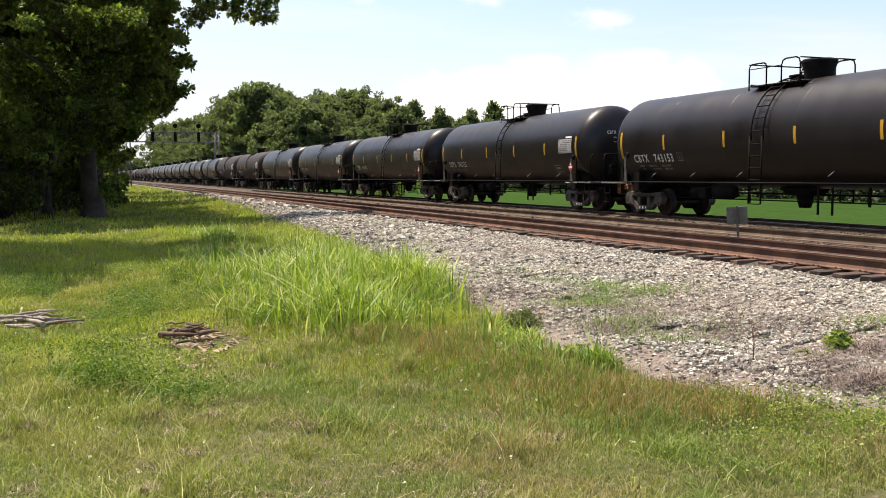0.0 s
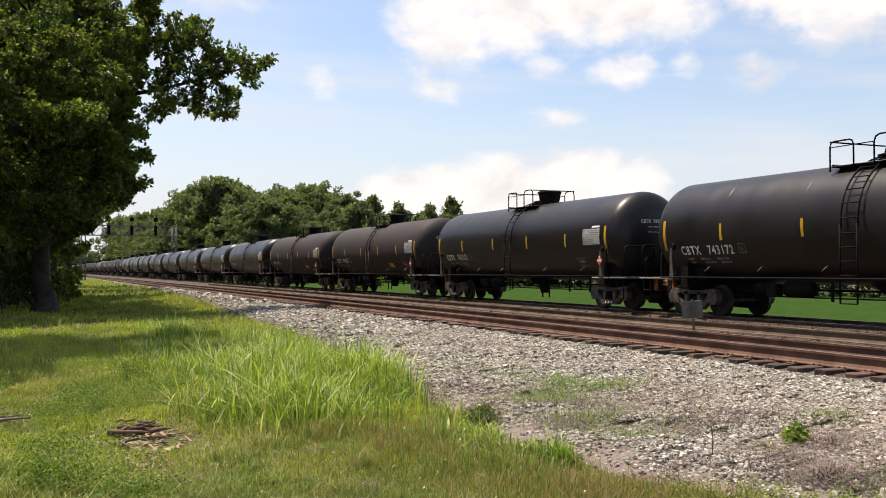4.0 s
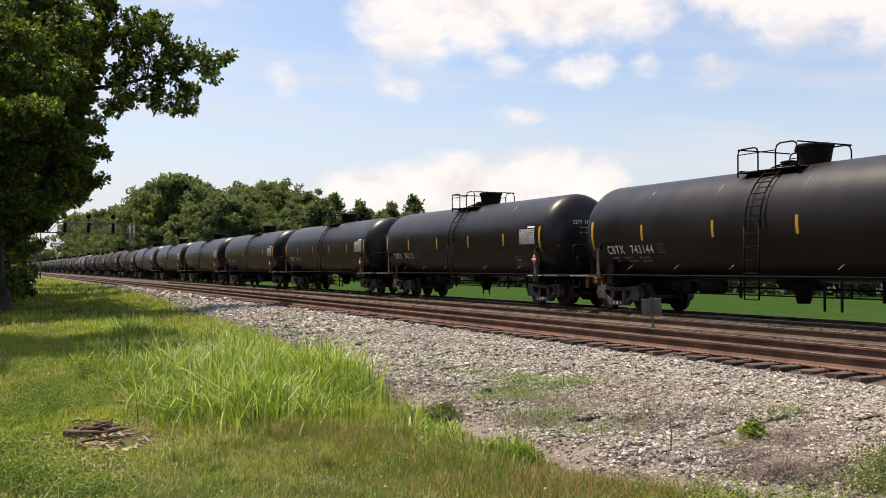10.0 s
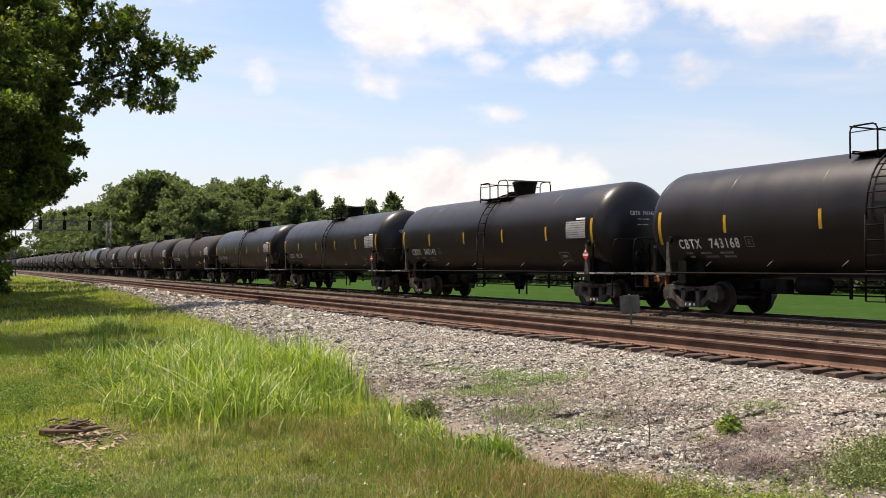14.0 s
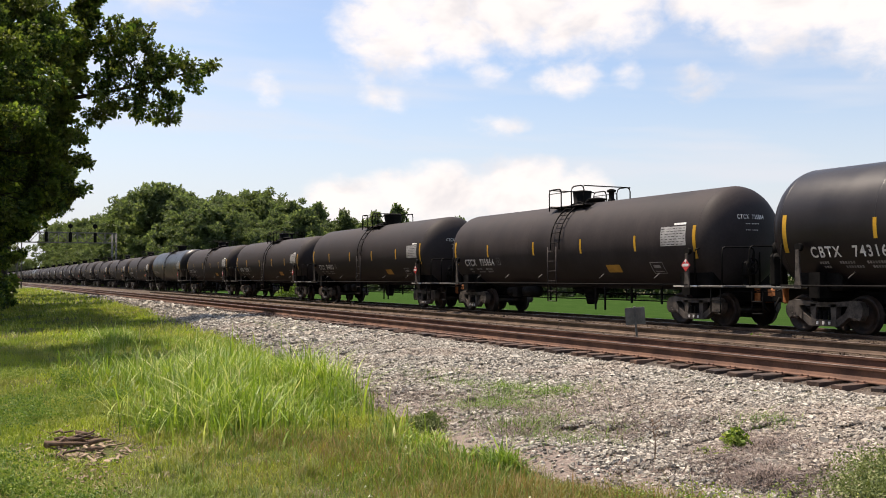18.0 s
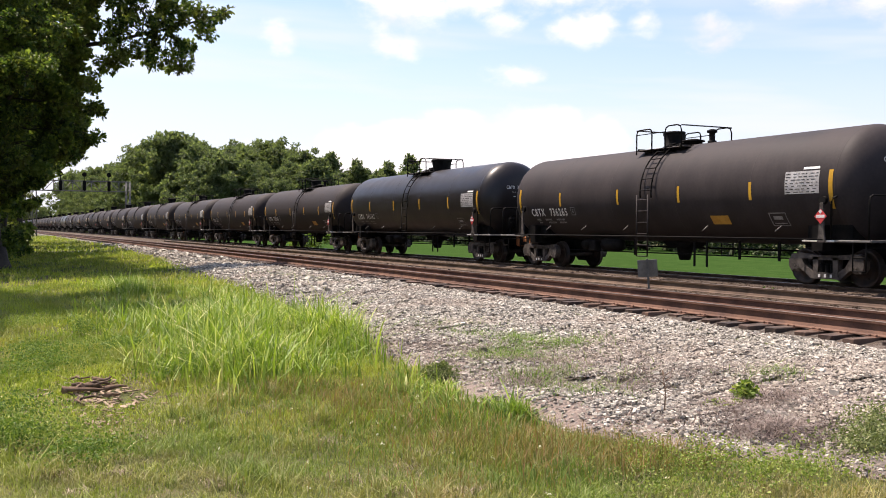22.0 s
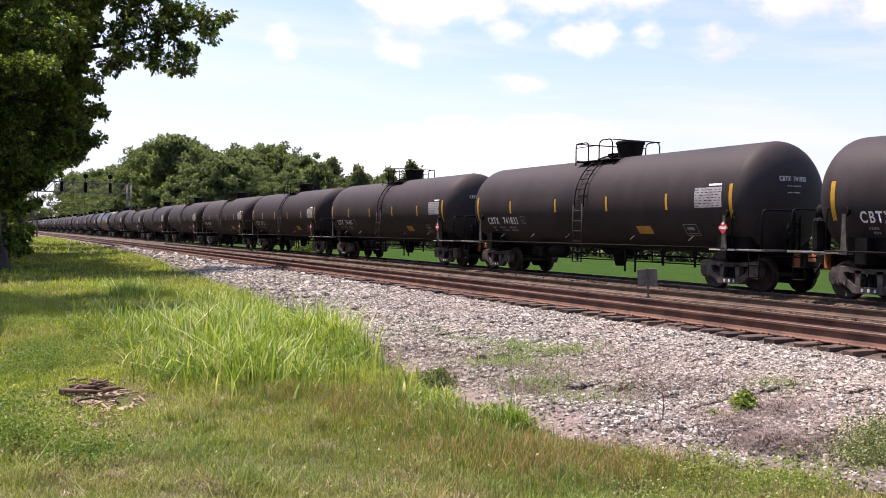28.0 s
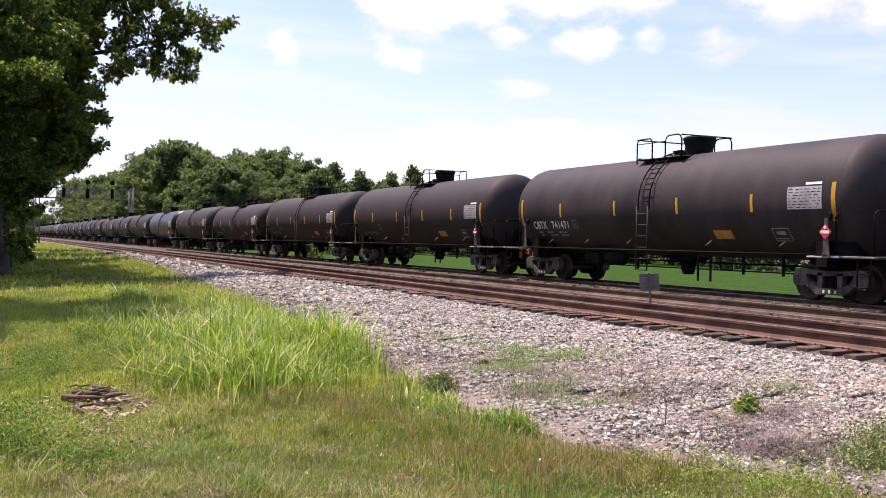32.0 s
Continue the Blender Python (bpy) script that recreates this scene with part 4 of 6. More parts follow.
for seed, x, y, rx, ry, n_plants in ((41, 5.0, 5.7, 0.30, 0.25, 150), (42, 5.5, 5.1, 0.35, 0.25, 190), (43, 4.3, 5.0, 0.45, 0.3, 110)):
    weed_patch(x, y, rx, ry, n_plants, 0.15, LIME_LEAF, 0.022, "lime green broadleaf weeds at the ballast toe", seed)
gen_m = np.random.default_rng(64)
for k in range(46):       # low leafy tufts all over the meadow
    y = 7.5 + 15.0 * gen_m.uniform(0, 1) ** 1.2
    x = -0.42 * y + (0.42 * y + 2.6) * gen_m.uniform(0, 1)
    if math.hypot(x - 1.17, y - 11.2) > 0.9:
        r = gen_m.uniform(0.12, 0.34)
        weed_patch(x, y, r, r * 0.7, int(60 + 420 * r), gen_m.uniform(0.18, 0.30), SHRUB_LEAF if k % 3 else LIME_LEAF, 0.024, "low green leafy weeds among the meadow grass", 300 + k)
DUSTY_WEED = islands("dusty_weed_leaves", [(0.0, (0.10, 0.13, 0.045)), (0.5, (0.17, 0.205, 0.075)), (0.9, (0.25, 0.28, 0.12)), (1.0, (0.36, 0.31, 0.20))], 0.7, through_light=0.25)
shrub("shrub", 4.95, 10.0, 0.25, 0.22, 90, "small dark green shrub at the ballast edge", DUSTY_WEED, 0.030, 2, 22)
for seed, x, y, rx, ry, n_plants in ((16, 6.95, 5.35, 0.30, 0.22, 420), (17, 7.45, 5.5, 0.30, 0.22, 420), (18, 7.75, 5.6, 0.30, 0.20, 200), (19, 7.2, 5.2, 0.30, 0.2, 260)):
    weed_patch(x, y, rx, ry, n_plants, 0.15, DUSTY_WEED, 0.027, "dusty green broadleaf weeds spreading over the ballast toe", seed)
shrub("brush", 0.1, 46.8, 1.5, 2.6, 170, "dark brush round the trunk of the oak", LEAF, 0.14, 7, 40)
shrub("brush", 1.9, 59, 0.7, 1.9, 120, "green brush at the foot of the oak", LEAF, 0.16, 27, 22)
shrub("brush", -3.2, 45, 1.5, 2.2, 170, "dark brush under the trees", LEAF, 0.16, 10, 50)
shrub("brush", -5.5, 45, 2.0, 3.4, 170, "dark brush under the trees", LEAF, 0.2, 12, 36)
shrub("brush", -4.0, 41, 0.9, 2.6, 110, "yellow-green sapling at the edge of the wood", seed=23, lumps=20, leaf=0.18)
shrub("brush", 23.4, 70, 2.0, 1.8, 120, "green brush behind the far track", seed=15, lumps=20, leaf=0.2)


def meadow():
    gen = np.random.default_rng(3)

    def pick(count, x0, x1, y0, y1, power=1.0):
        y = y0 + (y1 - y0) * gen.uniform(0, 1, count) ** power
        x = gen.uniform(x0, x1, count)
        keep = x < bed_edge(y) + gen.normal(-0.1, 0.22, count)
        return x[keep], y[keep]

    xs, ys, hs, ws = [], [], [], []
    for count, x0, x1, y0, y1, h, w in [(84000, -1.6, 6.6, 4.2, 7.5, 0.052, 0.006), (72000, -2.2, 6.6, 7.5, 11, 0.062, 0.008), (84000, -3.2, 7, 11, 17, 0.085, 0.011),
                                        (62000, -5, 9, 17, 32, 0.12, 0.017), (40000, -8, 10.5, 32, 70, 0.13, 0.035), (12000, -4, 11, 70, 170, 0.2, 0.08), (10000, -9, 6, -6, 4.2, 0.08, 0.012), (12000, -9, -2.4, 4.2, 17, 0.09, 0.014)]:
        x, y = pick(count, x0, x1, y0, y1)
        n = len(x)
        xs.append(x), ys.append(y), hs.append(h * gen.lognormal(0, 0.35, n)), ws.append(np.full(n, w))
    x, y, h, w = map(np.concatenate, (xs, ys, hs, ws))
    bare = np.sin(x * 1.7 + 1.3 * np.sin(y * 0.9)) * np.sin(y * 1.25 + 1.1 * np.cos(x * 1.1)) + 0.35 * np.sin(x * 4.1) * np.sin(y * 3.7)
    keep = gen.uniform(0, 1, len(x)) > smooth((bare - 0.5) / 0.4) * 0.45
    x, y, h, w = x[keep], y[keep], h[keep], w[keep]
    worn_spot = np.hypot((x - 1.35) / 1.0, (y - 11.3) / 1.4)
    h = h * np.clip(worn_spot, 0.12, 1.0) * np.clip(np.hypot((x + 0.85) / 1.1, (y - 13.2) / 1.0), 0.15, 1.0) * np.clip(np.hypot((x - 0.45) / 0.42, (y - 11.6) / 0.6), 0.25, 1.0) * np.clip(np.hypot((x - 0.75) / 0.3, (y - 13.5) / 0.5), 0.25, 1.0)
    front = y < 9.4 - 0.35 * x + 0.9 * np.sin(x * 1.3) + gen.normal(0, 0.8, len(y))
    for sel, mat, name, label in ((front, GRASS, "meadow_grass", "short meadow grass, green with dry brown patches"), (~front, GREEN, "green_meadow_grass", "fresh lime green meadow grass")):
        blades(np.stack([x, y, ground_z(x, y) - 0.03], -1)[sel], h[sel], w[sel], mat, name, label, gen, 1.0, short=True)
    # loose tufts that stand above the sward
    spots = np.stack([gen.uniform(-2.5, 6.0, 420), gen.uniform(4.0, 26.0, 420)], -1)
    spots = spots[(spots[:, 0] < bed_edge(spots[:, 1]) - 0.2) & (np.hypot((spots[:, 0] - 1.35) / 1.1, (spots[:, 1] - 11.3) / 1.5) > 1)]
    q = np.repeat(spots, 60, axis=0) + gen.normal(0, 0.07, (60 * len(spots), 2))
    n = len(q)
    blades(np.stack([q[:, 0], q[:, 1], ground_z(q[:, 0], q[:, 1]) - 0.03], -1), np.repeat(gen.uniform(0.07, 0.19, len(spots)), 60) * gen.lognormal(0, 0.25, n),
           np.full(n, 0.007), GRASS, "grass_tufts", "loose tufts of longer green and straw-coloured grass", gen, 1.1)
    # the tall clump in front of the bed
    tall = []
    for cx, cy, sx, sy, count in [(4.1, 15.0, 0.7, 1.3, 6200), (4.7, 14.6, 0.35, 0.7, 3400), (3.6, 17.5, 0.8, 1.4, 3400), (4.6, 20.5, 0.9, 1.8, 1600), (3.0, 12.6, 0.5, 0.8, 1400), (3.7, 28.0, 0.35, 0.8, 900),
                                  (2.6, 22, 0.4, 1.0, 250), (5.6, 25.0, 0.7, 2.0, 500), (3.3, 11.5, 0.5, 0.6, 500), (3.7, 29.5, 0.4, 1.2, 700), (4.95, 7.9, 0.22, 0.22, 1100), (4.6, 9.0, 0.3, 0.5, 700)]:
        tall.append(np.stack([gen.normal(cx, sx, count), gen.normal(cy, sy, count)], -1))
    p = np.concatenate(tall)
    p = p[p[:, 0] < bed_edge(p[:, 1]) - 0.05]
    n = len(p)
    blades(np.stack([p[:, 0], p[:, 1], ground_z(p[:, 0], p[:, 1]) - 0.03], -1), np.where(p[:, 1] > 18, 0.32, np.where(p[:, 1] < 9.8, 0.2, 0.43)) * gen.lognormal(0, 0.25, n), np.full(n, 0.0165) * gen.lognormal(0, 0.35, n),
           LUSH, "tall_grass", "tall lush bright green grass beside the ballast", gen, np.where(gen.uniform(0, 1, n) < 0.4, 1.7, 0.8))
    # reddish seed grass in front
    n = 30000
    x, y = gen.uniform(1.4, 5.4, n), gen.uniform(5.6, 10.5, n)
    keep = (x < bed_edge(y) + 0.05) & (gen.uniform(0, 1, n) < 0.75 * np.exp(-((x - 3.9 + 0.22 * (y - 8)) / 1.0) ** 2))
    x, y = x[keep], y[keep]
    red = islands("reddish_seed_grass", [(0.0, (0.075, 0.140, 0.024)), (0.55, (0.135, 0.215, 0.040)), (0.75, (0.26, 0.22, 0.075)), (1.0, (0.36, 0.19, 0.10))], 0.7, patches=[((0.30, 0.165, 0.080), 0.5, 0.7)], through_light=0.3)
    blades(np.stack([x, y, ground_z(x, y) - 0.03], -1), 0.15 * gen.lognormal(0, 0.28, len(x)), np.full(len(x), 0.006), red, "seed_grass", "knee-high grass with reddish seed heads", gen, 0.8)
    # long pale blades that arch over the sward
    n = 1500
    x, y = gen.uniform(-2.5, 6.0, n), 4.0 + 16.0 * gen.uniform(0, 1, n) ** 1.3
    keep = x < bed_edge(y)
    x, y = x[keep], y[keep]
    straw = islands("pale_arching_grass", [(0.0, (0.20, 0.24, 0.05)), (0.5, (0.40, 0.40, 0.13)), (1.0, (0.62, 0.56, 0.32))], 0.6, through_light=0.3)
    blades(np.stack([x, y, ground_z(x, y) - 0.03], -1), 0.10 * gen.lognormal(0, 0.35, len(x)), np.full(len(x), 0.006), straw, "arching_grass", "long pale straw-green blades arching over the meadow", gen, 1.8)
    # dead thatch lying in the sward
    spots = np.stack([gen.uniform(-1.5, 4.5, 70), gen.uniform(4.6, 11.0, 70)], -1)
    q = np.repeat(spots, 130, axis=0) + gen.normal(0, 1, (130 * 70, 2)) * np.repeat(gen.uniform(0.05, 0.16, (70, 1)), 130, axis=0)
    q = q[q[:, 0] < bed_edge(q[:, 1]) - 0.1]
    blades(np.stack([q[:, 0], q[:, 1], ground_z(q[:, 0], q[:, 1]) - 0.01], -1), 0.034 * gen.lognormal(0, 0.3, len(q)), np.full(len(q), 0.005), THATCH, "dead_thatch",
           "flattened grey-brown dead grass in small patches", gen, 2.0)
    # small flower heads
    n = 110
    x, y = gen.uniform(-2.2, 4.6, n), gen.uniform(4.5, 15.0, n)
    v, f = leaf_cloud(np.stack([x, y, ground_z(x, y) + gen.uniform(0.04, 0.14, n)], -1), np.full(n, 0.010), 7, 0.014, gen)
    petal = islands("white_petals", [(0.0, (0.62, 0.58, 0.26)), (1.0, (0.80, 0.78, 0.62))], 0.7)
    thing("wildflowers", "small pale yellow flower heads scattered in the grass", "flower", kind="stuff", data=array_mesh("wildflowers", v, f, petal))
    # weeds and dry stalks on the stones
    for name, spots, mat, h, label in [
            ("ballast_weeds", [(6.3, 9.6, 0.5, 0.45, 1300), (6.6, 11.4, 0.45, 0.4, 1800), (7.9, 12.2, 0.35, 0.45, 1600), (7.6, 14.0, 0.5, 1.2, 900), (9.4, 30, 0.35, 2.5, 700), (8.3, 8.0, 0.2, 0.2, 250),
                               (6.0, 8.6, 0.4, 0.3, 300)], SHRUB_LEAF, 0.11, "low green weeds between the ballast stones"),
            ("dry_stalks", [(6.6, 6.15, 0.24, 0.20, 2900), (7.0, 6.95, 0.28, 0.25, 3600), (7.5, 7.2, 0.3, 0.3, 1500), (6.9, 10.2, 0.6, 0.6, 4200), (7.2, 8.9, 0.5, 0.4, 3000), (6.2, 9.4, 0.5, 0.4, 3400), (6.3, 11.7, 0.6, 0.7, 3000), (5.9, 13.0, 0.4, 0.8, 1800), (6.0, 13.6, 0.4, 1.0, 250), (6.2, 6.9, 0.7, 0.35, 700)],
             DRY, 0.075, "dry grey-brown weed stalks on the ballast")]:
        q = np.concatenate([np.stack([gen.normal(a, c, m), gen.normal(b, d, m)], -1) for a, b, c, d, m in spots])
        z = np.where(q[:, 0] > bed_edge(q[:, 1]), bed_z(q[:, 0], q[:, 1]), ground_z(q[:, 0], q[:, 1])) - 0.02
        blades(np.stack([q[:, 0], q[:, 1], z], -1), h * gen.lognormal(0, 0.35, len(q)), np.full(len(q), 0.007), mat, name, label, gen, 3.2 if mat is DRY else 2.0)


meadow()


def dead_twig():
    t = thing("dead_weed", "bare dead weed stalk standing in the ballast", "weed")
    gen = np.random.default_rng(4)
    g = Geo()
    z = float(bed_z(np.array([6.1]), np.array([7.3]))[0])
    g.pipe([(6.1, 7.3, z - 0.05), (6.11, 7.3, z + 0.2), (6.08, 7.32, z + 0.42)], 0.008, 5, r_end=0.003)
    for k in range(9):
        h = z + 0.12 + 0.03 * k
        a = gen.uniform(0, 6.28)
        part("twig", Geo().pipe([(6.1, 7.3, h), (6.1 + 0.1 * math.cos(a), 7.3 + 0.1 * math.sin(a), h + 0.07)], 0.004, 4, r_end=0.002), ROTTEN, t)
    part("stalk", g, ROTTEN, t)


dead_twig()


def fallen_wood(name, x, y, count, length, mat, label, seed, thick=0.05, deep=0.28):
    """Broken boards and limbs lying in the grass."""
    gen = np.random.default_rng(seed)
    t = thing(name, label, "dead wood")
    for k in range(count):
        g = Geo()
        a = gen.normal(0.1, 0.7)
        ln = length * gen.uniform(0.5, 1.0)
        cx, cy = x + gen.normal(0, length * 0.22), y + gen.normal(0, length * deep)
        z = float(ground_z(cx, cy)) + 0.02 + 0.03 * gen.uniform(0, 1.6)
        d = np.array([math.cos(a), math.sin(a), gen.normal(0, 0.10)])
        c = np.array([cx, cy, z])
        pts = [c - d * ln / 2, c - d * ln * 0.15 + gen.normal(0, 0.02, 3), c + d * ln * 0.2 + gen.normal(0, 0.02, 3), c + d * ln / 2]
        g.pipe(pts, thick * gen.uniform(0.5, 1.1), 6, r_end=thick * 0.35)
        part("limb", g, mat, t)


fallen_wood("rotting_wood", 1.17, 11.45, 17, 0.46, ROTTEN, "brown rotting wood lying in the grass", 6, 0.030, 0.95)
fallen_wood("fallen_branches", -0.75, 13.3, 15, 1.25, DEAD_WOOD, "bleached broken branches lying in the grass", 9, 0.034)


def dead_vines():
    """Grey leafless vines and twigs hanging at the edge of the wood."""
    gen = np.random.default_rng(33)
    t = thing("dead_vines", "tangle of grey leafless vines under the trees", "vine")
    for k in range(34):
        x, y = gen.uniform(-5.2, -0.6), gen.uniform(42.5, 45.5)
        h = gen.uniform(1.2, 4.6)
        lean = gen.normal(0, 1.1, 2)
        z = float(ground_z(x, y))
        pts = [(x, y, z - 0.1), (x + lean[0] * 0.3, y + lean[1] * 0.3, z + h * 0.4), (x + lean[0], y + lean[1], z + h * 0.8), (x + lean[0] * 1.6, y + lean[1], z + h * gen.uniform(0.6, 1.0))]
        part("vine", Geo().pipe(pts, 0.022 * gen.uniform(0.5, 1.2), 5, r_end=0.006), BARK, t)


dead_vines()


def stump_earth():
    t = thing("bare_earth", "pale bare earth and broken bark in the grass", "earth", kind="stuff")
    gen = np.random.default_rng(12)
    g = Geo()
    for k in range(230):
        x, y = gen.normal(1.15, 0.24), gen.normal(11.0, 0.8)
        turn = Euler((gen.normal(0, 0.2), gen.normal(0, 0.2), gen.uniform(0, 3))).to_matrix()
        g.box((x, y, float(ground_z(x, y)) + 0.0), (gen.uniform(0.02, 0.12), gen.uniform(0.015, 0.045), 0.014), 0.004, turn)
    part("clods", g, EARTH, t)


stump_earth()


# ---- line-side things ----
spare = thing("spare_rail", "rusted spare rail lying on the ballast between the two tracks", "rail", at=pose(0, 0, -0.02))
for y0 in (-24.0, -12.0, 0.0, 12.0, 24.0, 36.0, 48.0, 60.0, 72.0, 84.0):
    rail_piece(16.35, y0, y0 + 11.98, "rail", spare, RAIL_LIT)

def milepost():
    """A small square sign seen from behind, on a leaning post."""
    x, y = 15.95, 19.75
    z = float(bed_z(np.array([x]), np.array([y]))[0])
    t = thing("trackside_sign", "small grey metal sign on a leaning post between the tracks", "sign", at=pose(x, y, z, 4, -4, -38))
    part("post", Geo().box((0, 0, 0.42), (0.055, 0.035, 1.0), 0.006), GALV, t)
    part("post_flange", Geo().box((0, 0.016, 0.42), (0.02, 0.05, 1.0), 0.004), GALV, t)
    part("plate", Geo().box((0.0, 0.048, 0.66), (0.52, 0.012, 0.46), 0.004), SIGN_GREY, t, "bare grey back of the plate")
    for dz in (0.54, 0.78):
        part("bolt", Geo().lathe([(-0.012, 0.018), (0.012, 0.018)], "y", (0, -0.024, dz), 8), GALV, t)


milepost()


def signal_bridge():
    y = 180.0
    t = thing("signal_bridge", "grey lattice signal bridge spanning both tracks", "signal bridge")
    x0, x1, lo, hi = 8.3, 24.2, 7.75, 9.55
    zb = float(ground_z(24.2, y))
    for x in (x0, x1):
        for dx in (-0.35, 0.35):
            for dy in (-0.5, 0.5):
                part("post", Geo().pipe([(x + dx, y + dy, -1.3), (x + dx, y + dy, hi)], 0.09, 8), GALV, t)
        g = Geo()
        for k in range(9):
            za, zb2 = -0.2 + k * 1.05, 0.85 + k * 1.05
            s = 1 if k % 2 else -1
            for dy in (-0.5, 0.5):
                g.pipe([(x - 0.35 * s, y + dy, za), (x + 0.35 * s, y + dy, zb2)], 0.035, 5)
        tagged(part("post_lacing", g, GALV, t), "diagonal lacing of the post", kind="stuff")
    for z in (lo, hi):
        for dy in (-0.5, 0.5):
            part("chord", Geo().box(((x0 + x1) / 2, y + dy, z), (x1 - x0 + 0.8, 0.15, 0.17), 0.01), GALV, t)
    bays = 10
    for k in range(bays):
        xa, xb = x0 + (x1 - x0) * k / bays, x0 + (x1 - x0) * (k + 1) / bays
        for dy in (-0.5, 0.5):
            part("brace", Geo().pipe([(xa, y + dy, lo if k % 2 else hi), (xb, y + dy, hi if k % 2 else lo)], 0.05, 5), GALV, t)
            part("strut", Geo().pipe([(xb, y + dy, lo), (xb, y + dy, hi)], 0.04, 5), GALV, t)
    for x in (12.6, 16.6, 20.8):
        head = part("signal_head", Geo().box((x, y - 0.75, 8.7), (0.55, 0.12, 1.75), 0.05), BLACK, t, "black signal head with three lamps")
        part("mast", Geo().pipe([(x, y - 0.6, 7.7), (x, y - 0.6, 11.2)], 0.05, 6), BLACK, t)
        part("upper_head", Geo().lathe([(-0.08, 0.42), (0.08, 0.42)], "y", (x, y - 0.72, 10.7), 14), BLACK, t, "round black signal disc")
        for dz in (-0.5, 0, 0.5):
            part("hood", Geo().lathe([(-0.25, 0.16), (0.0, 0.14)], "y", (x, y - 0.8, 8.7 + dz), 10), BLACK, head)
    # the ladder and cage at the left end
    g = Geo()
    for dx in (-0.2, 0.2):
        g.pipe([(x0 - 0.8 + dx, y, -0.5), (x0 - 0.8 + dx, y, 10.4)], 0.03, 5)
    for k in range(34):
        g.pipe([(x0 - 1.0, y, -0.3 + k * 0.31), (x0 - 0.6, y, -0.3 + k * 0.31)], 0.015, 4)
    part("ladder", g, GALV, t)
    part("walkway", Geo().box(((x0 + x1) / 2, y + 0.75, lo), (x1 - x0, 0.5, 0.05), 0.01), GALV, t)


signal_bridge()


def utility_pole(x, y, h):
    t = thing("utility_pole", "dark wooden utility pole beside the line", "utility pole", group="utility poles", at=pose(x, y, -0.6))
    part("pole", Geo().pipe([(0, 0, -0.5), (0.05, 0, h)], 0.17, 8, r_end=0.11), BARK, t)
    for dz in (0.5, 1.4):
        part("crossarm", Geo().box((0, -0.16, h - dz), (2.6, 0.10, 0.13), 0.01), BARK, t)
        g = Geo()
        for dx in (-1.15, -0.6, 0.6, 1.15):
            g.lathe([(h - dz + 0.06, 0.05), (h - dz + 0.2, 0.06), (h - dz + 0.24, 0.03)], "z", (dx, -0.16, 0), 8)
        part("insulators", g, GALV, t)


utility_pole(6.6, 215, 11.0)
utility_pole(6.2, 330, 11.0)

# ---- the tank train ----
BIG_TANK, SMALL_TANK = (1.52, 2.48), (1.447, 2.407)      # radius and height of the axis
R, ZC = BIG_TANK
SHELL, HEAD = 7.02, 0.74      # half length of the straight shell, depth of a head
PITCH = 17.0                  # coupled length of a car


def choose_tank(small):
    """The cars with a round housing have a slimmer tank."""
    global R, ZC
    R, ZC = SMALL_TANK if small else BIG_TANK


def on_tank(u, v, z0, y0, proud=0.006):
    """Wraps a point of a flat print (u along, v up) round the near side of the tank."""
    a = math.asin((z0 - ZC) / R) + v / R
    r = R + proud
    return (-r * math.cos(a), y0 - u, ZC + r * math.sin(a))


def print_patch(g, u0, v0, u1, v1, z0, y0, proud=0.006):
    rows = max(2, int(abs(v1 - v0) / 0.12) + 1)
    n = len(g.v)
    for i in range(rows):
        v = v0 + (v1 - v0) * i / (rows - 1)
        g.v.append(Vector(on_tank(u0, v, z0, y0, proud)))
        g.v.append(Vector(on_tank(u1, v, z0, y0, proud)))
    for i in range(rows - 1):
        k = n + 2 * i
        g.face((k, k + 1, k + 3, k + 2), True)
    return g


def lettering(text, size, z0, y0, name, mat, squeeze=1.0, head=False):
    """Stencilled characters laid on the tank, or on its end."""
    curve = bpy.data.curves.new(name, "FONT")
    curve.body, curve.size, curve.space_character = text, size, 1.24
    curve.offset = size * 0.022
    tmp = bpy.data.objects.new(name, curve)
    scene.collection.objects.link(tmp)
    me = bpy.data.meshes.new_from_object(tmp.evaluated_get(bpy.context.evaluated_depsgraph_get()))
    bpy.data.objects.remove(tmp)
    bpy.data.curves.remove(curve)
    for v in me.vertices:
        if head:
            x, z = v.co.x * squeeze, z0 + v.co.y
            rr = min(math.hypot(x + y0, z - ZC) / R, 0.98) ** (1 / 0.88)
            v.co = (x + y0, -(SHELL + HEAD * math.sqrt(1 - rr * rr)) - 0.02, z)
        else:
            v.co = on_tank(v.co.x * squeeze, v.co.y, z0, y0, 0.022)
    me.materials.clear()
    me.materials.append(mat)
    return me


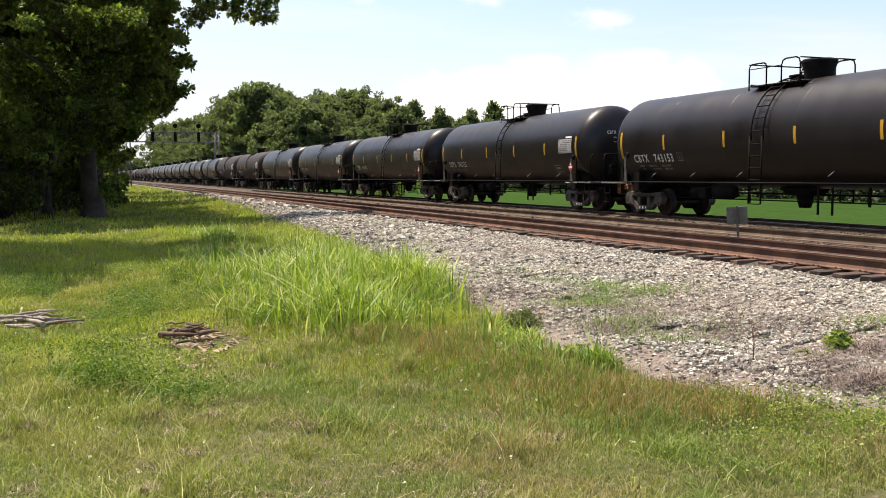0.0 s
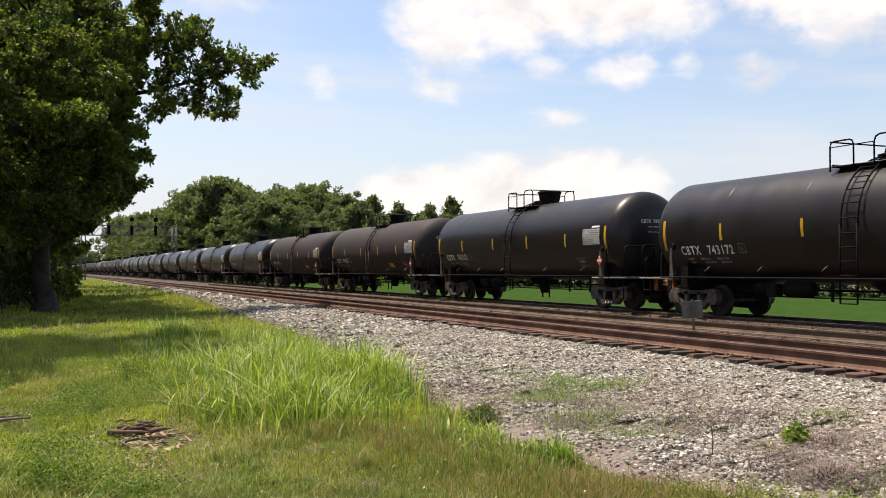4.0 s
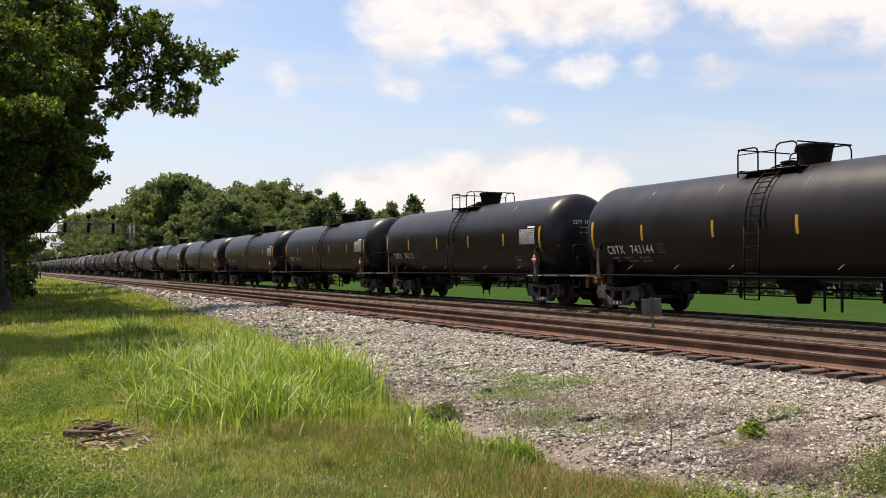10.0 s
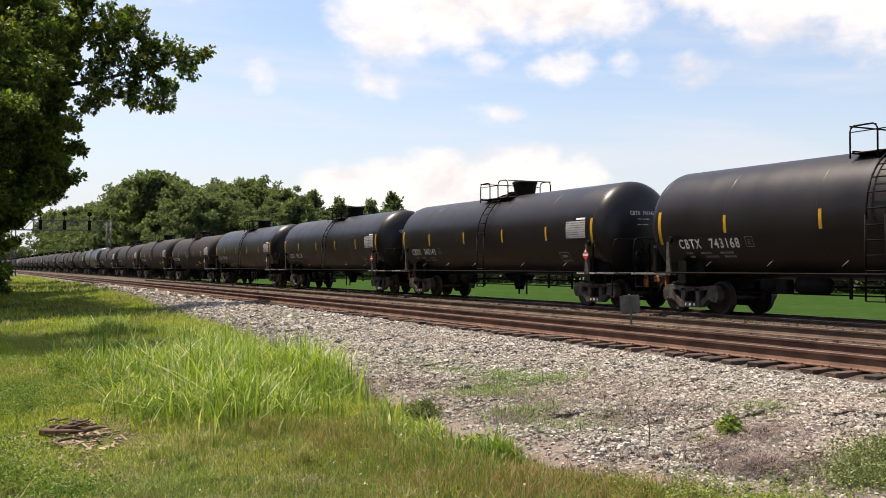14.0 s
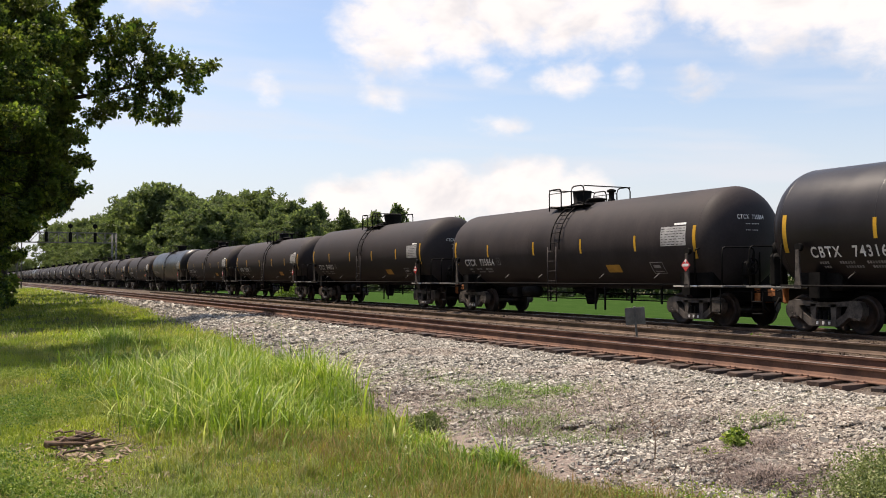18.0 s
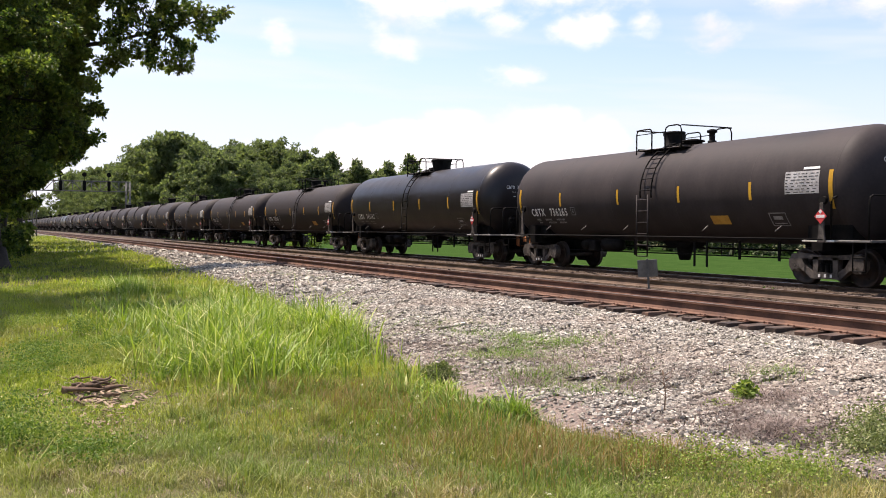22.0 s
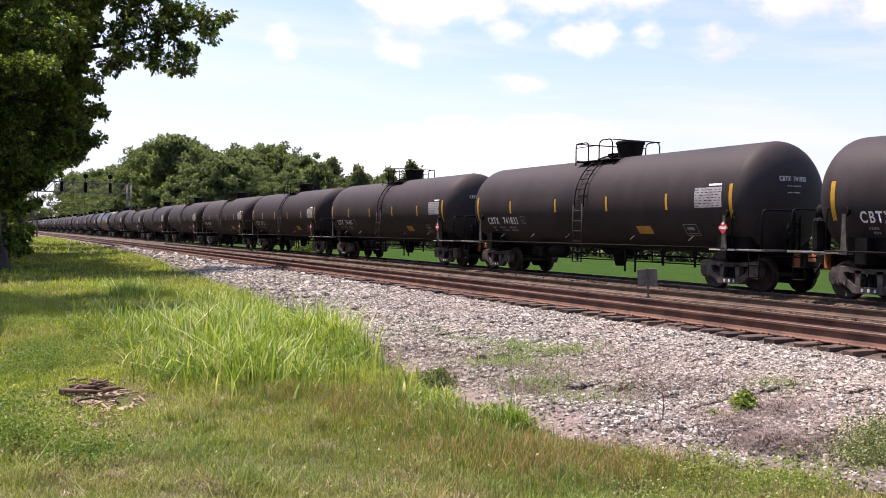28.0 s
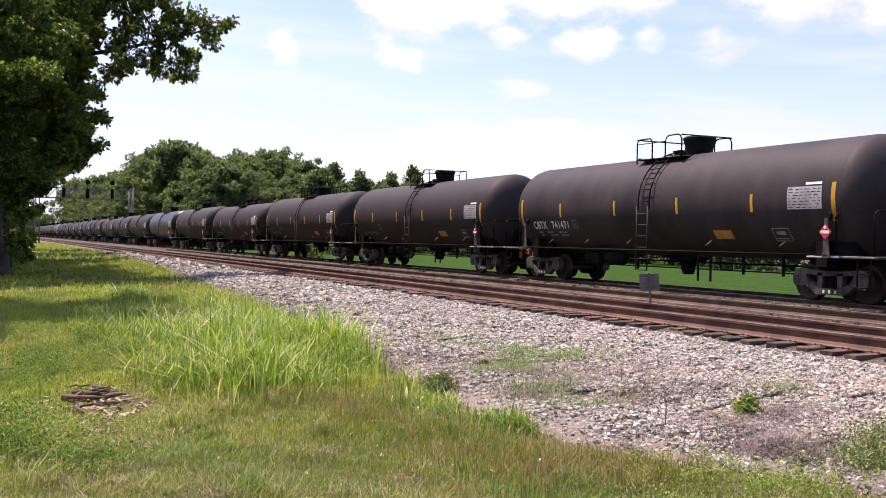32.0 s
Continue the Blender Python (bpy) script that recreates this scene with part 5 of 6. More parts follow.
def truck_side():
    """A cast side frame with its two windows: outlines joined into one casting."""
    g = Geo()
    x0, x1 = -0.085, 0.085
    top = [(-1.16, 0.60), (-1.08, 0.75), (-0.9, 0.79), (-0.30, 0.74), (0.30, 0.74), (0.9, 0.79), (1.08, 0.75), (1.16, 0.60), (0.9, 0.63), (0.62, 0.66), (0.3, 0.63), (-0.3, 0.63), (-0.62, 0.66), (-0.9, 0.63)]
    g.prism(top, x0, x1)
    for s in (-1, 1):
        g.prism([(s * y, z) for y, z in [(1.16, 0.64), (1.15, 0.46), (1.06, 0.33), (0.96, 0.40), (0.76, 0.40), (0.66, 0.33), (0.63, 0.48), (0.74, 0.65)]], x0 - 0.02, x1 + 0.02)
        g.prism([(s * y, z) for y, z in [(0.72, 0.54), (0.70, 0.36), (0.44, 0.18), (0.28, 0.18), (0.28, 0.32), (0.38, 0.34)]], x0, x1)
        g.prism([(s * y, z) for y, z in [(0.22, 0.70), (0.40, 0.70), (0.37, 0.26), (0.24, 0.26)]], x0, x1)
    g.prism([(-0.44, 0.18), (0.44, 0.18), (0.38, 0.33), (-0.38, 0.33)], x0 - 0.02, x1 + 0.02)
    return g


def springs():
    g = Geo()
    for y in (-0.15, 0.0, 0.15):
        g.lathe([(0.30, 0.055), (0.33, 0.068), (0.36, 0.055), (0.39, 0.068), (0.42, 0.055), (0.45, 0.068), (0.48, 0.055), (0.51, 0.068), (0.54, 0.055)], "z", (0, y, 0), 8)
    return g


WHEEL_R = 0.445


def wheel_disc(side):
    """Flanged wheel with a dished plate and a hub."""
    x = side * 0.72
    s = side
    g = Geo()
    prof = [(x + s * 0.085, 0.08), (x + s * 0.075, 0.13), (x + s * 0.02, 0.17), (x + s * 0.00, 0.33), (x + s * 0.06, 0.37), (x + s * 0.065, 0.435),
            (x + s * 0.06, WHEEL_R - 0.004), (x - s * 0.05, WHEEL_R), (x - s * 0.062, WHEEL_R + 0.026), (x - s * 0.085, WHEEL_R + 0.022), (x - s * 0.088, 0.38), (x - s * 0.03, 0.33),
            (x - s * 0.05, 0.17), (x - s * 0.11, 0.12), (x - s * 0.11, 0.08)]
    g.lathe(prof, "x", (0, 0, 0), 28, sharp=(6, 9))
    for k in range(3):
        w = 2 * math.pi * k / 3
        g.box((x + s * 0.012, 0.25 * math.cos(w), 0.25 * math.sin(w)), (0.02, 0.05, 0.05), 0.006)
    return g.mesh("wheel", WHEEL)


SIDE_FRAME = truck_side().mesh("side_frame", FRAME_GREY)
SPRINGS = springs().mesh("spring_pack", BLACK)
WHEELS = {s: wheel_disc(s) for s in (-1, 1)}
AXLE = Geo().lathe([(-1.02, 0.07), (-0.86, 0.075), (-0.8, 0.085), (-0.5, 0.082), (0.5, 0.082), (0.8, 0.085), (0.86, 0.075), (1.02, 0.07)], "x", (0, 0, 0), 12).mesh("axle", WHEEL)


def bearing_cap(side):
    g = Geo()
    x = side * 1.0
    g.lathe([(x - side * 0.1, 0.115), (x + side * 0.06, 0.115), (x + side * 0.085, 0.08), (x + side * 0.09, 0.02)], "x", (0, 0, 0), 14, sharp=(1,))
    for k in range(3):
        w = 2 * math.pi * k / 3 + 0.4
        g.box((x + side * 0.09, 0.05 * math.cos(w), 0.05 * math.sin(w)), (0.03, 0.03, 0.03), 0.006)
    return g.mesh("bearing_cap", CAP)


CAPS = {s: bearing_cap(s) for s in (-1, 1)}
BOLSTER = Geo().box((0, 0, 0.60), (1.9, 0.34, 0.24), 0.04).box((0, 0, 0.74), (0.5, 0.4, 0.1), 0.03).mesh("truck_bolster", BLACK)
BRAKE = Geo().box((0, -0.40, 0.42), (1.5, 0.1, 0.1), 0.02).box((0, 0.40, 0.42), (1.5, 0.1, 0.1), 0.02).box((0, 0, 0.42), (0.12, 0.9, 0.07), 0.01).mesh("brake_rigging", BLACK)
MARK_BARS = Geo()
for _k in range(3):
    MARK_BARS.box((-1.108, -0.20 + 0.17 * _k, 0.255), (0.012, 0.06, 0.075), 0.003)
MARK_BARS = MARK_BARS.mesh("cast_marks", WHITE)


def add_truck(car, y, near):
    """A four-wheel truck: its frame is the part, wheelsets and castings are under it."""
    truck = part("truck", BOLSTER, BLACK, car, "four-wheel freight truck")
    truck.matrix_basis = pose(0, y, 0)
    for s in (-1, 1):
        frame_ob = part("side_frame", SIDE_FRAME, FRAME_GREY, truck, "weathered grey cast side frame")
        frame_ob.matrix_basis = pose(s * 0.985, 0, 0.0) @ Matrix.Diagonal((1, 0.945, 1, 1))
        part("spring_pack", SPRINGS, BLACK, truck).matrix_basis = pose(s * 0.985, 0, 0)
    if near:
        part("brake_rigging", BRAKE, BLACK, truck)
        tagged(part("cast_marks", MARK_BARS, WHITE, truck), "white marks on the side frame", kind="stuff")
    for dy in (-0.85, 0.85):
        hub = part("wheelset", AXLE, WHEEL, truck)
        hub.matrix_parent_inverse = pose(0, dy, WHEEL_R + 0.0)
        for s in (-1, 1):
            w = part("wheel", WHEELS[s], WHEEL, truck, "rust-brown steel wheel")
            w.matrix_parent_inverse = pose(0, dy, WHEEL_R)
            if near:
                c = part("bearing_cap", CAPS[s], CAP, truck)
                c.matrix_parent_inverse = pose(0, dy, WHEEL_R)


def tank_shell():
    g = Geo()
    prof = []
    for k in range(13):
        w = math.pi / 2 * k / 12
        prof.append((-(SHELL + HEAD * math.cos(w)), R * math.sin(w) ** 0.88 if k else 0.0))
    for k in range(1, 12):
        prof.append((-SHELL + 2 * SHELL * k / 12, R))
    prof += [(-t, r) for t, r in reversed(prof[:13])]
    g.lathe(prof, "y", (0, 0, ZC), 64)
    return g


def hoop(g, a, b, z0, z1, r, bend=0.12):
    """A rail shaped like an upside-down U between two feet a and b (x, y)."""
    ax, bx = Vector((*a, 0)), Vector((*b, 0))
    d = (bx - ax).normalized()
    pts = [ax + Vector((0, 0, z0)), ax + Vector((0, 0, z1 - bend)), ax + d * bend * 0.3 + Vector((0, 0, z1 - bend * 0.3)), ax + d * bend + Vector((0, 0, z1)),
           bx - d * bend + Vector((0, 0, z1)), bx - d * bend * 0.3 + Vector((0, 0, z1 - bend * 0.3)), bx + Vector((0, 0, z1 - bend)), bx + Vector((0, 0, z0))]
    g.pipe(pts, r, 6)


def tank_car(kind, near=True):
    """kind: 'glossy', 'dusty' or 'dusty_round' (a round housing on top); near: with the small fittings."""
    slim = kind == "dusty_round"
    choose_tank(slim)
    paint = PAINT_GLOSS if kind == "glossy" else PAINT_DULL
    label = {"glossy": "long glossy black railway tank car with yellow stripes and white lettering",
             "dusty": "long dusty black railway tank car with an orange panel",
             "dusty_round": "long dusty black railway tank car with a round top housing"}[kind]
    car = thing("tank_car", label, "tank car", group="tank train")
    tank = part("tank", tank_shell(), paint, car, "dull dusty black tank" if kind != "glossy" else "glossy black tank")
    for y in (-SHELL, -4.4, -1.5, 1.5, 4.4, SHELL) if near else ():
        part("weld_seam", Geo().lathe([(y - 0.02, R - 0.005), (y - 0.012, R + 0.0012), (y + 0.012, R + 0.0012), (y + 0.02, R - 0.005)], "y", (0, 0, ZC), 64), paint, tank)
    # stub sills, bolsters, cradle
    for s in (-1, 1):
        part("stub_sill", Geo().box((0, s * 6.8, 0.86), (0.55, 3.4, 0.36), 0.03), BLACK, car)
        part("bolster", Geo().prism([(-0.16, 0.85), (0.16, 0.85), (0.16, 1.45), (-0.16, 1.45)], -1.35, 1.35), BLACK, car).matrix_basis = pose(0, -6.45 if s < 0 else 6.18, 0)
        part("cradle", Geo().box((0, -6.55 if s < 0 else 6.3, 1.26), (2.2, 1.3, 0.50), 0.06), BLACK, car)
        part("end_platform", Geo().box((0, s * 7.78, 1.075), (3.05, 0.62, 0.045), 0.01), BLACK, car)
        if near:
            part("hose", Geo().pipe([(-0.3, s * 8.2, 0.8), (-0.34, s * 8.35, 0.5), (-0.25, s * 8.38, 0.42)], 0.03, 6), BLACK, car)
            part("cut_lever", Geo().pipe([(-1.5, s * 8.02, 0.95), (-0.5, s * 8.15, 0.95), (-0.1, s * 8.24, 1.05)], 0.014, 6), BLACK, car)
        part("end_step_edge", Geo().box((-1.56, s * 7.62, 1.09), (0.05, 0.96, 0.05), 0.01), GALV, car, "pale worn platform edge")
        part("conspicuity_strip", Geo().box((-1.56, s * 6.67, 1.09), (0.05, 0.92, 0.05), 0.01), WHITE if s < 0 else GALV, car, "white strip on the platform edge")
        part("cross_edge", Geo().box((0, s * 8.10, 1.09), (3.1, 0.04, 0.06), 0.01), GALV, car, "pale worn platform edge")
        cp = part("coupler", Geo().box((-0.1, s * 8.20, 0.92), (0.34, 0.62, 0.24), 0.04).box((-0.06, s * 8.44, 0.92), (0.44, 0.24, 0.28), 0.06), RUST, car, "orange-rusted coupler")
        part("draft_gear", Geo().box((0, s * 8.02, 0.87), (0.66, 0.2, 0.44), 0.05), RUST, cp)
        for px in (-1.52, 1.52) if near else ():
            g = Geo()
            hoop(g, (px, s * 7.00), (px * 0.08, s * 7.72), 1.1, 2.12, 0.026)
            part("end_handrail", g, BLACK, car)
            g = Geo()
            hoop(g, (px, s * 8.02), (px * 0.25, s * 8.02), 1.1, 2.12, 0.024)
            part("end_grab_rail", g, BLACK, car)
            st = Geo()
            st.pipe([(px, s * 7.95, 1.07), (px, s * 7.95, 0.42)], 0.018, 6).pipe([(px, s * 7.6, 1.07), (px, s * 7.6, 0.42)], 0.018, 6)
            for z in (0.42, 0.72):
                st.pipe([(px, s * 7.6, z), (px, s * 7.95, z)], 0.02, 6)
            part("sill_step", st, BLACK, car)
        if near and s < 0:
            gear = part("brake_gear", Geo().box((-0.55, -7.98, 1.55), (0.34, 0.22, 0.42), 0.05).box((-0.55, -7.9, 1.25), (0.12, 0.12, 0.4), 0.02), BLACK, car, "black hand brake gearbox")
            wheel_rim = Geo().pipe([(-0.55 + 0.21 * math.cos(a), -8.13, 1.62 + 0.21 * math.sin(a)) for a in np.linspace(0, 2 * math.pi, 19)[:-1]], 0.022, 6, closed=True)
            for a in range(4):
                wheel_rim.pipe([(-0.55, -8.12, 1.62), (-0.55 + 0.21 * math.cos(a * 1.571 + 0.5), -8.13, 1.62 + 0.21 * math.sin(a * 1.571 + 0.5))], 0.015, 5)
            part("brake_wheel", wheel_rim, BLACK, gear, "black hand brake wheel")
        if near and s > 0:
            part("brake_stand", Geo().box((-0.62, 7.92, 1.5), (0.46, 0.34, 0.9), 0.10).lathe([(1.9, 0.16), (2.15, 0.15), (2.25, 0.08)], "z", (-0.62, 7.92, 0), 12), BLACK, car, "tall black valve stand")
        post_y = -6.85 if s < 0 else 6.38
        post = part("jacking_post", Geo().prism([(-0.11, 1.06), (0.11, 1.06), (0.07, 1.35), (0.045, 1.98), (-0.045, 1.98), (-0.07, 1.35)], -0.02, 0.02), FRAME_GREY, car)
        post.matrix_basis = pose(-1.66, post_y, 0)
        part("post_cap", Geo().lathe([(-0.05, 0.10), (0.05, 0.10)], "x", (-1.62, post_y, 2.03), 14), BLACK, car)
        add_truck(car, -6.45 if s < 0 else 6.18, near)
    # red and white placard near the camera-side end
    plc = part("placard", Geo().box((0, 0, 0), (0.012, 0.25, 0.25), 0.003, Euler((radians(45), 0, 0)).to_matrix()), RED, car, "red and white diamond placard")
    plc.matrix_basis = pose(-1.70, -6.85, 1.66)
    part("placard_band", Geo().box((-0.008, 0, 0), (0.006, 0.24, 0.07), 0.001), WHITE, plc)
    part("placard_mark", Geo().box((-0.008, 0, 0.11), (0.006, 0.07, 0.07), 0.001, Euler((radians(45), 0, 0)).to_matrix()), WHITE, plc)
    # running bar along each side with its brackets
    for px in (-1.66, 1.66):
        part("side_rail", Geo().pipe([(px, -6.9, 1.13), (px, 6.9, 1.13)], 0.026, 6), BLACK, car)
        for y in (-5.2, -2.6, 0.9, 3.1, 5.2) if near and px < 0 else ():
            part("rail_bracket", Geo().pipe([(px * 0.86, y - 0.02, 1.30), (px * 0.78, y - 0.10, 1.44)], 0.013, 5), GALV, car)
    # under the tank: rodding, outlet, brake cylinder
    part("outlet_valve", Geo().lathe([(0.42, 0.16), (0.55, 0.20), (0.75, 0.24), (0.98, 0.34)], "z", (0, -0.3, 0), 16), BLACK, car)
    part("skid_plate", Geo().prism([(-0.7, 0.98), (-0.4, 0.80), (0.4, 0.80), (0.7, 0.98)], -0.3, 0.3), BLACK, car).matrix_basis = pose(0, -0.3, 0)
    part("brake_cylinder", Geo().lathe([(-0.35, 0.02), (-0.3, 0.17), (0.3, 0.17), (0.35, 0.02)], "y", (-0.75, 3.5, 0.82), 14), BLACK, car)
    part("air_reservoir", Geo().lathe([(-0.5, 0.02), (-0.42, 0.2), (0.42, 0.2), (0.5, 0.02)], "y", (-0.8, 2.2, 0.84), 14), BLACK, car)
    part("brake_valve", Geo().box((-0.95, 2.95, 0.8), (0.3, 0.34, 0.36), 0.03), BLACK, car)
    part("brake_rod", Geo().pipe([(-0.62, -5.6, 0.62), (-0.62, 5.6, 0.62)], 0.02, 5), BLACK, car)
    part("train_line", Geo().pipe([(0.55, -7.9, 0.78), (0.55, 7.9, 0.78)], 0.03, 5), BLACK, car)
    for y in (-4.6, -3.2, 1.3) if near else ():
        part("pipe_hanger", Geo().box((-0.62, y, 0.78), (0.05, 0.08, 0.5), 0.01), BLACK, car)
    for y in (-2.35, -1.85) if near else ():
        part("rod_guide", Geo().box((-1.0, y, 0.66), (0.05, 0.06, 0.72), 0.01), BLACK, car)
    # ladder over the curve and down to step height
    top_y = -0.18 if slim else 0.0
    for sx in (-1, 1):
        lad, low = Geo(), Geo()
        for dy in (-0.25, 0.25):
            a1 = radians(72)
            low.pipe([(sx * 1.65, dy, 0.55), (sx * 1.65, dy, ZC - 0.06)], 0.024, 5)
            pts = [(sx * (R + 0.09) * math.cos(a1 * k / 10 - 0.35), dy, ZC + (R + 0.09) * math.sin(a1 * k / 10 - 0.35)) for k in range(2, 17)]
            lad.pipe(pts, 0.024, 5)
        for z in (0.55, 0.88, 1.21, 1.54, 1.87, 2.2):
            low.pipe([(sx * 1.65, -0.25, z), (sx * 1.65, 0.25, z)], 0.016, 5)
        part("lower_ladder", low, BLACK if kind == "glossy" else PAINT_DULL, car, "black lower ladder" if kind == "glossy" else "dusty black lower ladder").matrix_basis = pose(0, top_y - 0.15, 0)
        for k in range(6):
            a = 0.05 + 0.22 * k
            p = (sx * (R + 0.1) * math.cos(a), ZC + (R + 0.1) * math.sin(a))
            lad.pipe([(p[0], -0.25, p[1]), (p[0], 0.25, p[1])], 0.016, 5)
        part("ladder", lad, BLACK, car).matrix_basis = pose(0, top_y - 0.15, 0)
    # platform on top, its rails, and the fittings housing
    zt = ZC + R
    for sx in (-1, 1):
        part("top_platform", Geo().box((sx * 0.70, 0.0 + top_y, zt - 0.11), (0.46, 2.10, 0.025), 0.01), FRAME_GREY, car, "worn grey grating")
    for y in (-0.95 + top_y, 0.95 + top_y):
        part("platform_stay", Geo().box((0, y, zt - 0.10), (1.9, 0.06, 0.08), 0.01), BLACK, car)
    for sx in (-1, 1):
        g = Geo()
        hoop(g, (sx * 0.95, 1.02 + top_y), (sx * 0.95, 0.30 + top_y), zt - 0.24, zt + 0.50, 0.022)
        part("platform_rail", g, BLACK, car)
        g = Geo()
        hoop(g, (sx * 0.95, -0.30 + top_y), (sx * 0.95, -1.02 + top_y), zt - 0.24, zt + 0.52, 0.022, 0.16)
        part("platform_rail", g, BLACK, car)
        if near:
            part("platform_mid_rail", Geo().pipe([(sx * 0.95, 1.02 + top_y, zt + 0.36), (sx * 0.95, -0.30 + top_y, zt + 0.36)], 0.014, 5), BLACK, car)
    for y in (1.02 + top_y, -1.02 + top_y):
        part("platform_end_rail", Geo().pipe([(-0.95, y, zt + 0.50), (0.95, y, zt + 0.50)], 0.02, 5), BLACK, car)
    if kind == "dusty_round":
        hs = part("fittings_housing", Geo().lathe([(zt - 0.1, 0.31), (zt + 0.04, 0.31), (zt + 0.05, 0.29), (zt + 0.38, 0.32), (zt + 0.42, 0.34), (zt + 0.46, 0.32), (zt + 0.49, 0.1)], "z", (0, 0.22, 0), 20, sharp=(1, 3)), BLACK, car, "round black fittings housing")
        if near:
            part("manway", Geo().lathe([(zt - 0.05, 0.27), (zt + 0.08, 0.27), (zt + 0.09, 0.34), (zt + 0.13, 0.34), (zt + 0.18, 0.1)], "z", (0, -0.62, 0), 16), BLACK, car)
            part("relief_valve", Geo().lathe([(zt - 0.05, 0.13), (zt + 0.06, 0.13), (zt + 0.07, 0.085), (zt + 0.28, 0.085), (zt + 0.30, 0.15), (zt + 0.36, 0.15), (zt + 0.40, 0.06)], "z", (0, -1.42, 0), 12), BLACK, car)
    else:
        hs = part("fittings_housing", Geo().lathe([(zt - 0.15, 0.37), (zt + 0.02, 0.38), (zt + 0.40, 0.45), (zt + 0.41, 0.48), (zt + 0.47, 0.48), (zt + 0.51, 0.42)], "z", (0, -0.70, 0), 24, sharp=(2, 3, 4)), BLACK, car, "wide black fittings housing")
        if near:
            part("manway", Geo().lathe([(zt - 0.05, 0.20), (zt + 0.10, 0.20), (zt + 0.11, 0.24), (zt + 0.15, 0.24), (zt + 0.18, 0.1)], "z", (0, 0.12, 0), 16), BLACK, car)
    if near:
        part("housing_hinge", Geo().box((0, 0.54 if slim else -0.20, zt + 0.40), (0.3, 0.10, 0.1), 0.02), BLACK, hs)
    # yellow stripes
    for y in (4.32, 1.15, -1.65, -4.38) if slim else (4.4, 1.4, -1.5, -4.35):
        part("stripe", print_patch(Geo(), -0.047, -0.23, 0.047, 0.23, ZC - 0.08, y), YELLOW, tank, "yellow reflective stripe")
    for y in (6.9, -6.9):
        part("end_stripe", print_patch(Geo(), -0.06, -0.46, 0.06, 0.46, ZC - 0.12, y), YELLOW, tank, "tall yellow reflective stripe")
    # data panel: pale ground with rows of dark print
    panel = part("data_panel", print_patch(Geo(), -0.52, -0.27, 0.52, 0.27, 2.48, -6.05), PANEL_GREY, tank, "pale panel of unreadable print")
    g, gen = Geo(), np.random.default_rng(5)
    for row in range(7):
        v = 0.22 - row * 0.073
        u = -0.49
        while u < 0.46:
            w = gen.uniform(0.04, 0.16)
            print_patch(g, u, v - 0.020, min(u + w, 0.49), v - 0.003, 2.48, -6.05, 0.010)
            u += w + gen.uniform(0.03, 0.10)
    tagged(part("panel_print", g, BLACK, panel), "rows of small black print", kind="stuff")
    part("panel_heading", print_patch(Geo(), 0.02, 0.31, 0.5, 0.37, 2.48, -6.05), WHITE, tank)
    if not near:
        return car
    # outlined box, small print rows
    g = Geo()
    for u0, v0, u1, v1 in [(-0.28, -0.20, 0.28, -0.175), (-0.28, 0.175, 0.28, 0.20), (-0.28, -0.20, -0.25, 0.20), (0.25, -0.20, 0.28, 0.20), (-0.20, -0.13, 0.20, -0.10), (-0.16, 0.0, 0.14, 0.10)]:
        print_patch(g, u0, v0, u1, v1, 1.60, -5.15)
    part("outlined_box", g, DIM_WHITE, tank, "faded white outlined box")
    g = Geo()
    for v, spans in [(-0.19, [(0.22, 0.5), (0.78, 1.2), (1.5, 1.95)]), (-0.31, [(0.3, 0.5), (0.9, 1.36), (1.6, 2.0)])]:
        for a, b in spans:
            u = a
            while u < b:
                print_patch(g, u, v, u + 0.05, v + 0.07, 1.80, 6.28)
                u += 0.07
    tagged(part("small_print", g, DIM_WHITE, tank, "rows of small faded print"), kind="stuff")
    g = Geo()
    for u0, v0, u1, v1 in [(0, 0, 0.26, 0.02), (0, 0.26, 0.26, 0.28), (0, 0, 0.02, 0.28), (0.24, 0, 0.26, 0.28), (0.09, 0.08, 0.11, 0.2), (0.09, 0.08, 0.17, 0.1), (0.09, 0.13, 0.17, 0.15), (0.09, 0.18, 0.17, 0.2)]:
        print_patch(g, u0, v0, u1, v1, 1.80, 3.78)
    part("class_box", g, DIM_WHITE, tank)
    if kind != "glossy":
        part("orange_panel", print_patch(Geo(), -0.34, -0.14, 0.34, 0.14, 1.60, -3.1), ORANGE, tank, "faded orange panel")
    part("reporting_mark", Geo().box((0, 0, 1.5), (0.01, 0.01, 0.01)), WHITE, tank, "white stencilled reporting mark")
    part("car_number", Geo().box((0, 0, 1.5), (0.01, 0.01, 0.01)), WHITE, tank, "white stencilled car number")
    tagged(part("end_mark", Geo().box((0, 0, 1.5), (0.01, 0.01, 0.01)), DIM_WHITE, tank), "small white stencilled mark", kind="stuff")
    return car


# reporting marks in the order of the train; g: glossy, d: dusty, r: dusty with a round housing
TRAIN = ["g", "g CBTX 743153", "g CBTX 743152", "g CBTX 743140", "g CBTX 743172", "g CBTX 743151", "d CBTX 741551", "d CBTX 742026",
         "g CBTX 743141", "g CBTX 743144", "g CBTX 743155", "g CBTX 743167", "g CBTX 743168", "g CBTX 743143", "g CBTX 743170", "g CBTX 743169",
         "r CTCX 735864", "d CTCX 743072", "r CBTX 736209", "r CBTX 736265", "g CBTX 743162", "r CBTX 736240", "r CTCX 735", "r CBTX 736293",
         "d CBTX 741833", "d CBTX 741841", "d CBTX 741511", "d CBTX 741471"]
TRAIN += [k for k in "d d r D G D D R D D D R D D G D D D R D D D D".split()]
